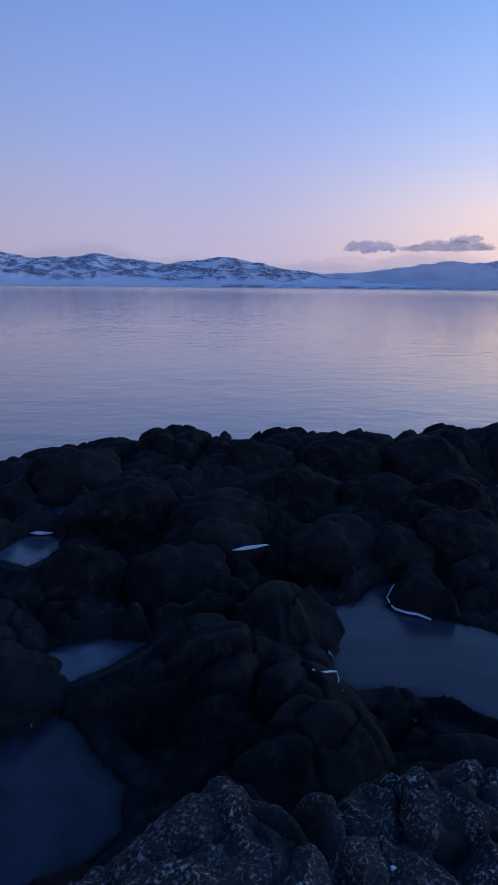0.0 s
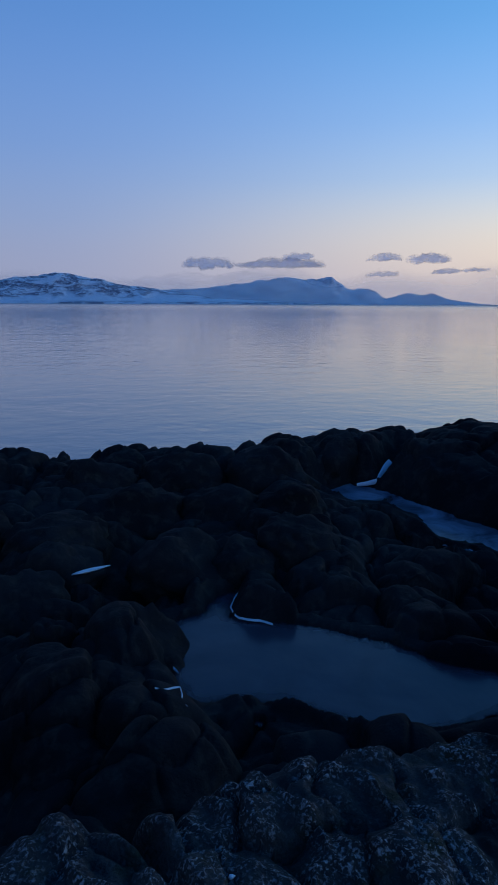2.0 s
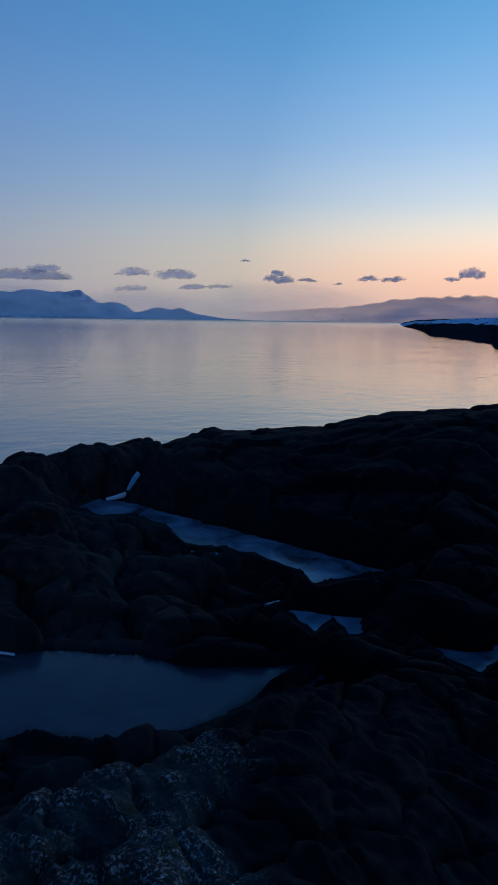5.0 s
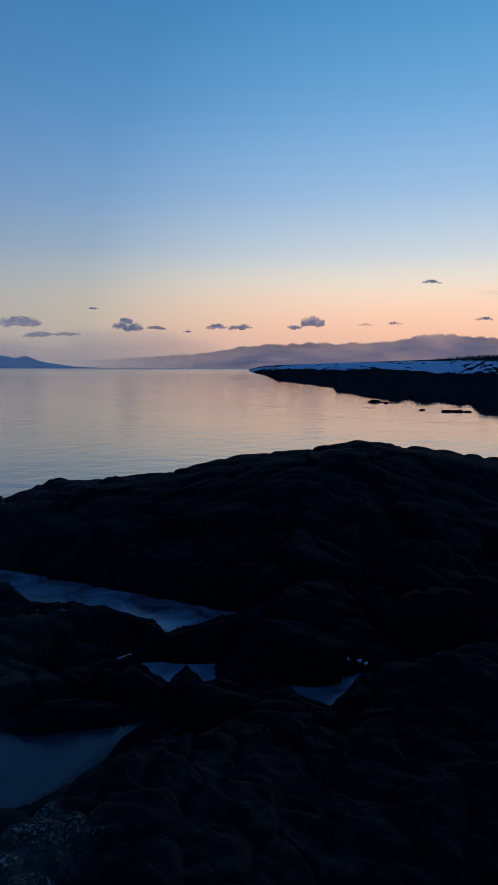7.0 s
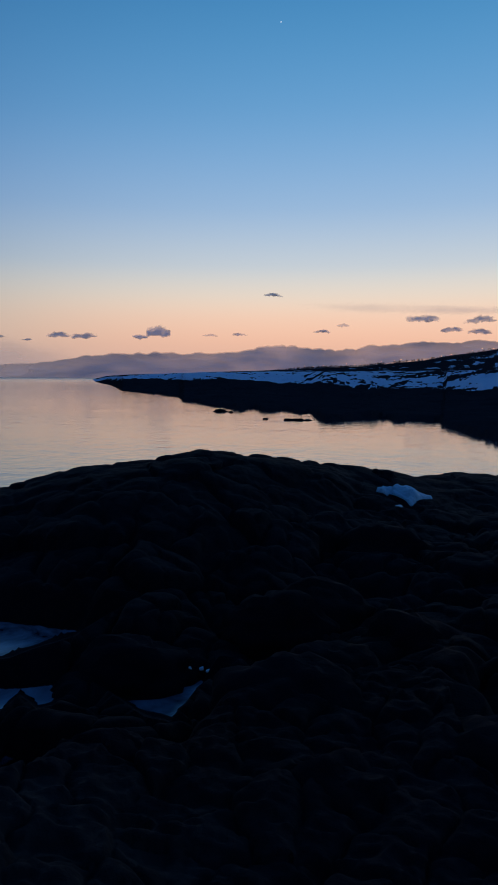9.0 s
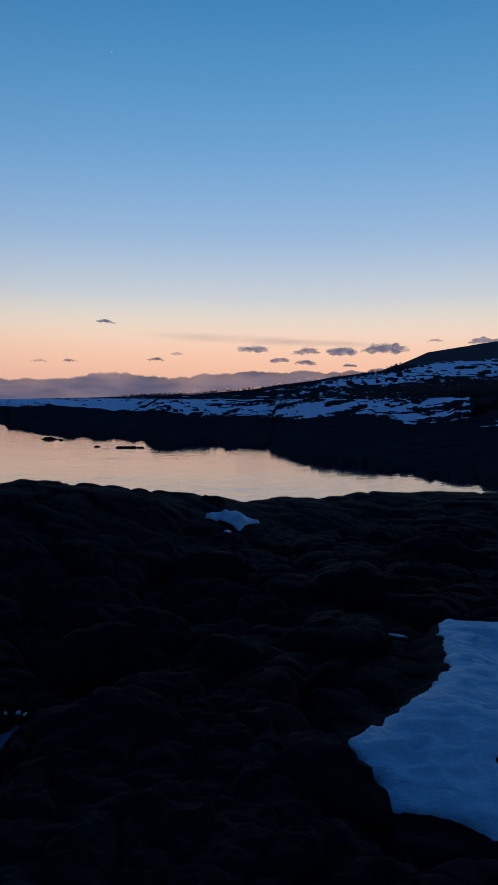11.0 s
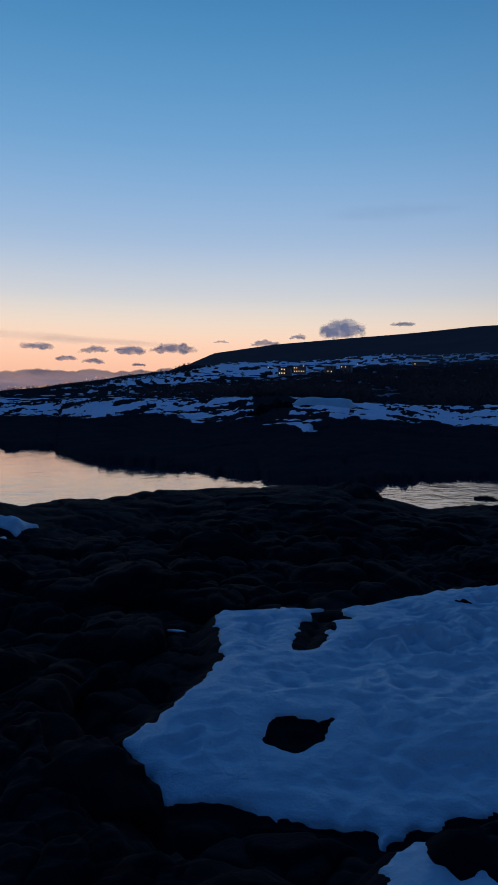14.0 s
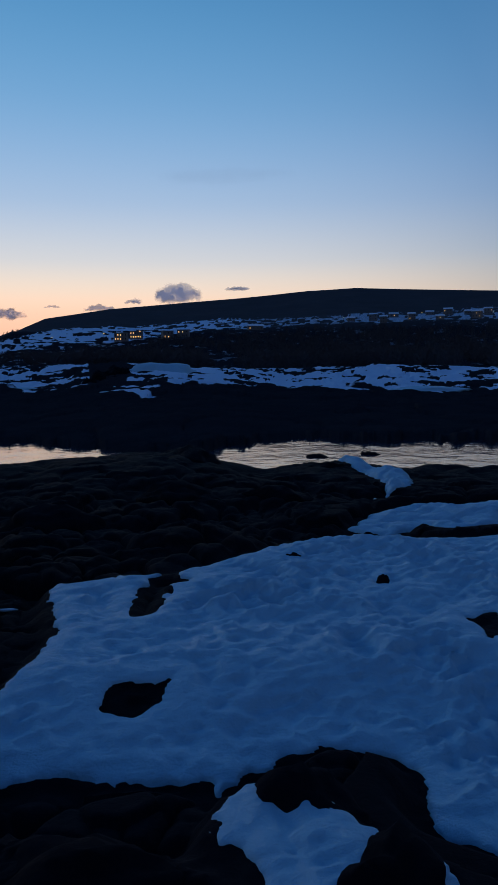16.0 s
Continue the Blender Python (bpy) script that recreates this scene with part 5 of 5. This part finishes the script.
def woods():
    """Bare birch woods on the slope: trunks, boughs and a haze of thin twigs."""
    rng = np.random.default_rng(5)
    n = 16000
    az, d = rng.uniform(60, 127, n), np.exp(rng.uniform(math.log(165), math.log(1000), n))
    d = np.where(az > 84, 165 * (d / 165) ** 0.76, d)
    X, Y, Z, _, el, _ = land_point(az, d)
    clump = fbm(az, d * 0.04, 4.0, 3, 91)
    head = along(WOOD_TOP, az) - 0.25 + 0.3 * clump
    keep = (el > along(BROW, az) - 0.02) & (el < head - 0.35) & (clump > -0.34) & (rng.random(n) < np.interp(az, [77, 80, 86, 94], [0.0, 0.12, 0.4, 0.75]))
    scrub = (az < 84) & (rng.random(n) < 0.35) & (d > 330) & (clump > -0.1)
    keep = keep | scrub
    foot, az, clump = np.stack([X, Y, Z], -1)[keep], az[keep], clump[keep]
    n = len(az)
    tall = (rng.uniform(1.6, 5.0, n) + 2.5 * np.maximum(0, clump)) * np.interp(az, [60, 77, 84, 92, 100], [0.28, 0.42, 0.7, 0.9, 1.0])
    top = foot + np.stack([rng.uniform(-0.2, 0.2, n), rng.uniform(-0.2, 0.2, n), np.ones(n)], -1) * tall[:, None]
    across = np.stack([np.cos(np.radians(az)), -np.sin(np.radians(az)), 0 * az], -1)
    ahead = np.stack([np.sin(np.radians(az)), np.cos(np.radians(az)), 0 * az], -1)
    slips = []

    def slivers(a, b, w, side):
        w = w[:, None]
        slips.append(np.stack([a - side * w, a + side * w, b + side * w * 0.25, b - side * w * 0.25], 1))

    root = foot - np.array([0, 0, 0.5])
    slivers(root, top, np.full(n, 0.08), across)
    slivers(root, top, np.full(n, 0.08), ahead)
    for k in range(26):
        h = rng.uniform(0.05, 0.95, n)
        a = foot + (top - foot) * h[:, None]
        spread = across * rng.uniform(-1, 1, (n, 1)) + ahead * rng.uniform(-1, 1, (n, 1))
        b = a + (spread * 1.7 + np.stack([0 * h, 0 * h, rng.uniform(0.2, 1.6, n)], -1)) * ((1.2 - h) * tall * 0.34)[:, None]
        side = rng.normal(0, 1, (n, 3))
        slivers(a, b, rng.uniform(0.05, 0.17, n), side / np.linalg.norm(side, axis=1)[:, None])
    verts = np.concatenate(slips).reshape(-1, 3)
    me = bpy.data.meshes.new("birch_woods")
    me.from_pydata(verts.tolist(), [], np.arange(len(verts)).reshape(-1, 4).tolist())
    me.materials.append(BARK.m)
    tagged(new("birch_woods", me), "bare dark birch woods on the snowy slope", "woods", kind="stuff")


woods()


WALL_PAINT = Mat("dim_house_wall")
WALL_PAINT.set(color=WALL_PAINT.mix(WALL_PAINT.noise(0.5, 3), (0.09, 0.09, 0.09), (0.18, 0.17, 0.17)), rough=0.8)
ROOF_SNOW = Mat("snow_covered_roof").set(color=(0.8, 0.82, 0.85), rough=0.8).m
DARK_PANE = Mat("dark_window_pane").set(color=(0.02, 0.025, 0.03), rough=0.1).m
LIT_PANE = Mat("lamplit_window_pane").set(color=(0.3, 0.2, 0.1), emit=(1.0, 0.52, 0.18), glow=1.3).m


def box(x0, x1, y0, y1, z0, z1):
    bm = bmesh.new()
    bmesh.ops.create_cube(bm, size=1.0)
    for v in bm.verts:
        v.co = Vector((x0 + (v.co.x + 0.5) * (x1 - x0), y0 + (v.co.y + 0.5) * (y1 - y0), z0 + (v.co.z + 0.5) * (z1 - z0)))
    bmesh.ops.bevel(bm, geom=bm.edges[:], offset=min(0.06, (x1 - x0) * 0.1), segments=1, affect="EDGES")
    return bm


def house(name, az, d, wide, deep, floors, columns, lit, label, seed, gable=True):
    """A house whose front looks back over the inlet."""
    rng = random.Random(seed)
    root = new(name)
    foot = on_land(az, d)
    root.matrix_basis = Matrix.Translation(foot) @ pose(0, 0, 0, 0, 0, -az + 180 + rng.uniform(-14, 14))
    tall = floors * 2.8 + 0.4
    mesh_object("wall", box(-wide / 2, wide / 2, -deep / 2, deep / 2, -3.0, tall), WALL_PAINT.m, root, smooth=False)
    bm = bmesh.new()
    w, e, rise = wide / 2 + 0.5, deep / 2 + 0.5, (deep * 0.28 if gable else 0.35)
    pts = [(-w, -e, tall), (w, -e, tall), (w, e, tall), (-w, e, tall), (-w, 0, tall + rise), (w, 0, tall + rise)]
    vs = [bm.verts.new(p) for p in pts]
    for f in ((0, 1, 5, 4), (2, 3, 4, 5), (1, 2, 5), (3, 0, 4), (3, 2, 1, 0)):
        bm.faces.new([vs[i] for i in f])
    mesh_object("roof", bm, ROOF_SNOW if gable else WALL_PAINT.m, root, "snow-covered roof" if gable else "flat dark roof", smooth=False)
    for f in range(floors):
        for c in range(columns):
            x = (c + 0.5) / columns * wide - wide / 2
            on = rng.random() < lit
            mesh_object("window", box(x - 0.28, x + 0.28, deep / 2 - 0.1, deep / 2 + 0.06, f * 2.8 + 1.0, f * 2.8 + 2.1), LIT_PANE if on else DARK_PANE, root, "lamplit window" if on else "dark window", smooth=False)
    return tagged(root, label, "house", "houses on the slope")


house("apartment_building", 91.9, 515, 9, 8, 2, 5, 0.6, "lamplit apartment building above the dark woods", 1, False)
house("apartment_building", 93.1, 540, 9, 8, 2, 5, 0.6, "lamplit apartment building above the dark woods", 4, False)
house("apartment_building", 95.6, 545, 8, 8, 2, 3, 0.35, "apartment building with a few lamplit windows", 2, False)
house("apartment_building", 96.9, 560, 9, 9, 2, 3, 0.1, "dim apartment building above the woods", 3, False)
house("house", 102.8, 640, 14, 8, 1, 4, 0.2, "low house with a snowy roof on the slope", 6)
for k, (az, d) in enumerate([(110.6, 700), (112.4, 730), (114.0, 760), (115.4, 740), (116.8, 770), (118.2, 760), (119.7, 770), (121.2, 750), (122.6, 780), (113.2, 690), (117.6, 700), (120.4, 710)]):
    house("house", az, d, 7 + k % 3, 6, 1 + k % 2, 3, 0.12, "small hillside house with a snowy roof", 20 + k)


def street_lamp(az, d, tall=3.0):
    root = new("street_lamp")
    root.location = on_land(az, d)
    bm = bmesh.new()
    bmesh.ops.create_cone(bm, segments=6, radius1=0.12, radius2=0.07, depth=tall + 1, cap_ends=True)
    bmesh.ops.translate(bm, vec=(0, 0, tall / 2 - 0.5), verts=bm.verts)
    mesh_object("pole", bm, BARK.m, root)
    bm = bmesh.new()
    bmesh.ops.create_icosphere(bm, subdivisions=1, radius=0.32)
    bmesh.ops.translate(bm, vec=(0, 0, tall), verts=bm.verts)
    mesh_object("lamp_head", bm, LAMP, root, "glowing orange lamp head")
    return tagged(root, "distant street lamp glowing orange on the slope", "lamp", "street lamps across the inlet")


LAMP = Mat("sodium_lamp").set(color=(0.3, 0.2, 0.1), emit=(1.0, 0.5, 0.16), glow=3.0).m
rng = random.Random(9)
for k in range(16):
    az = 62 + 16 * (k + rng.random()) / 16
    street_lamp(az, rng.uniform(600, 900))
for az, d in ((86.5, 420), (90.5, 500), (93.4, 505), (97.8, 560), (104.5, 640), (107.8, 660), (116.2, 690), (120.6, 700), (121.6, 690), (110.0, 670)):
    street_lamp(az, d, 7.0)
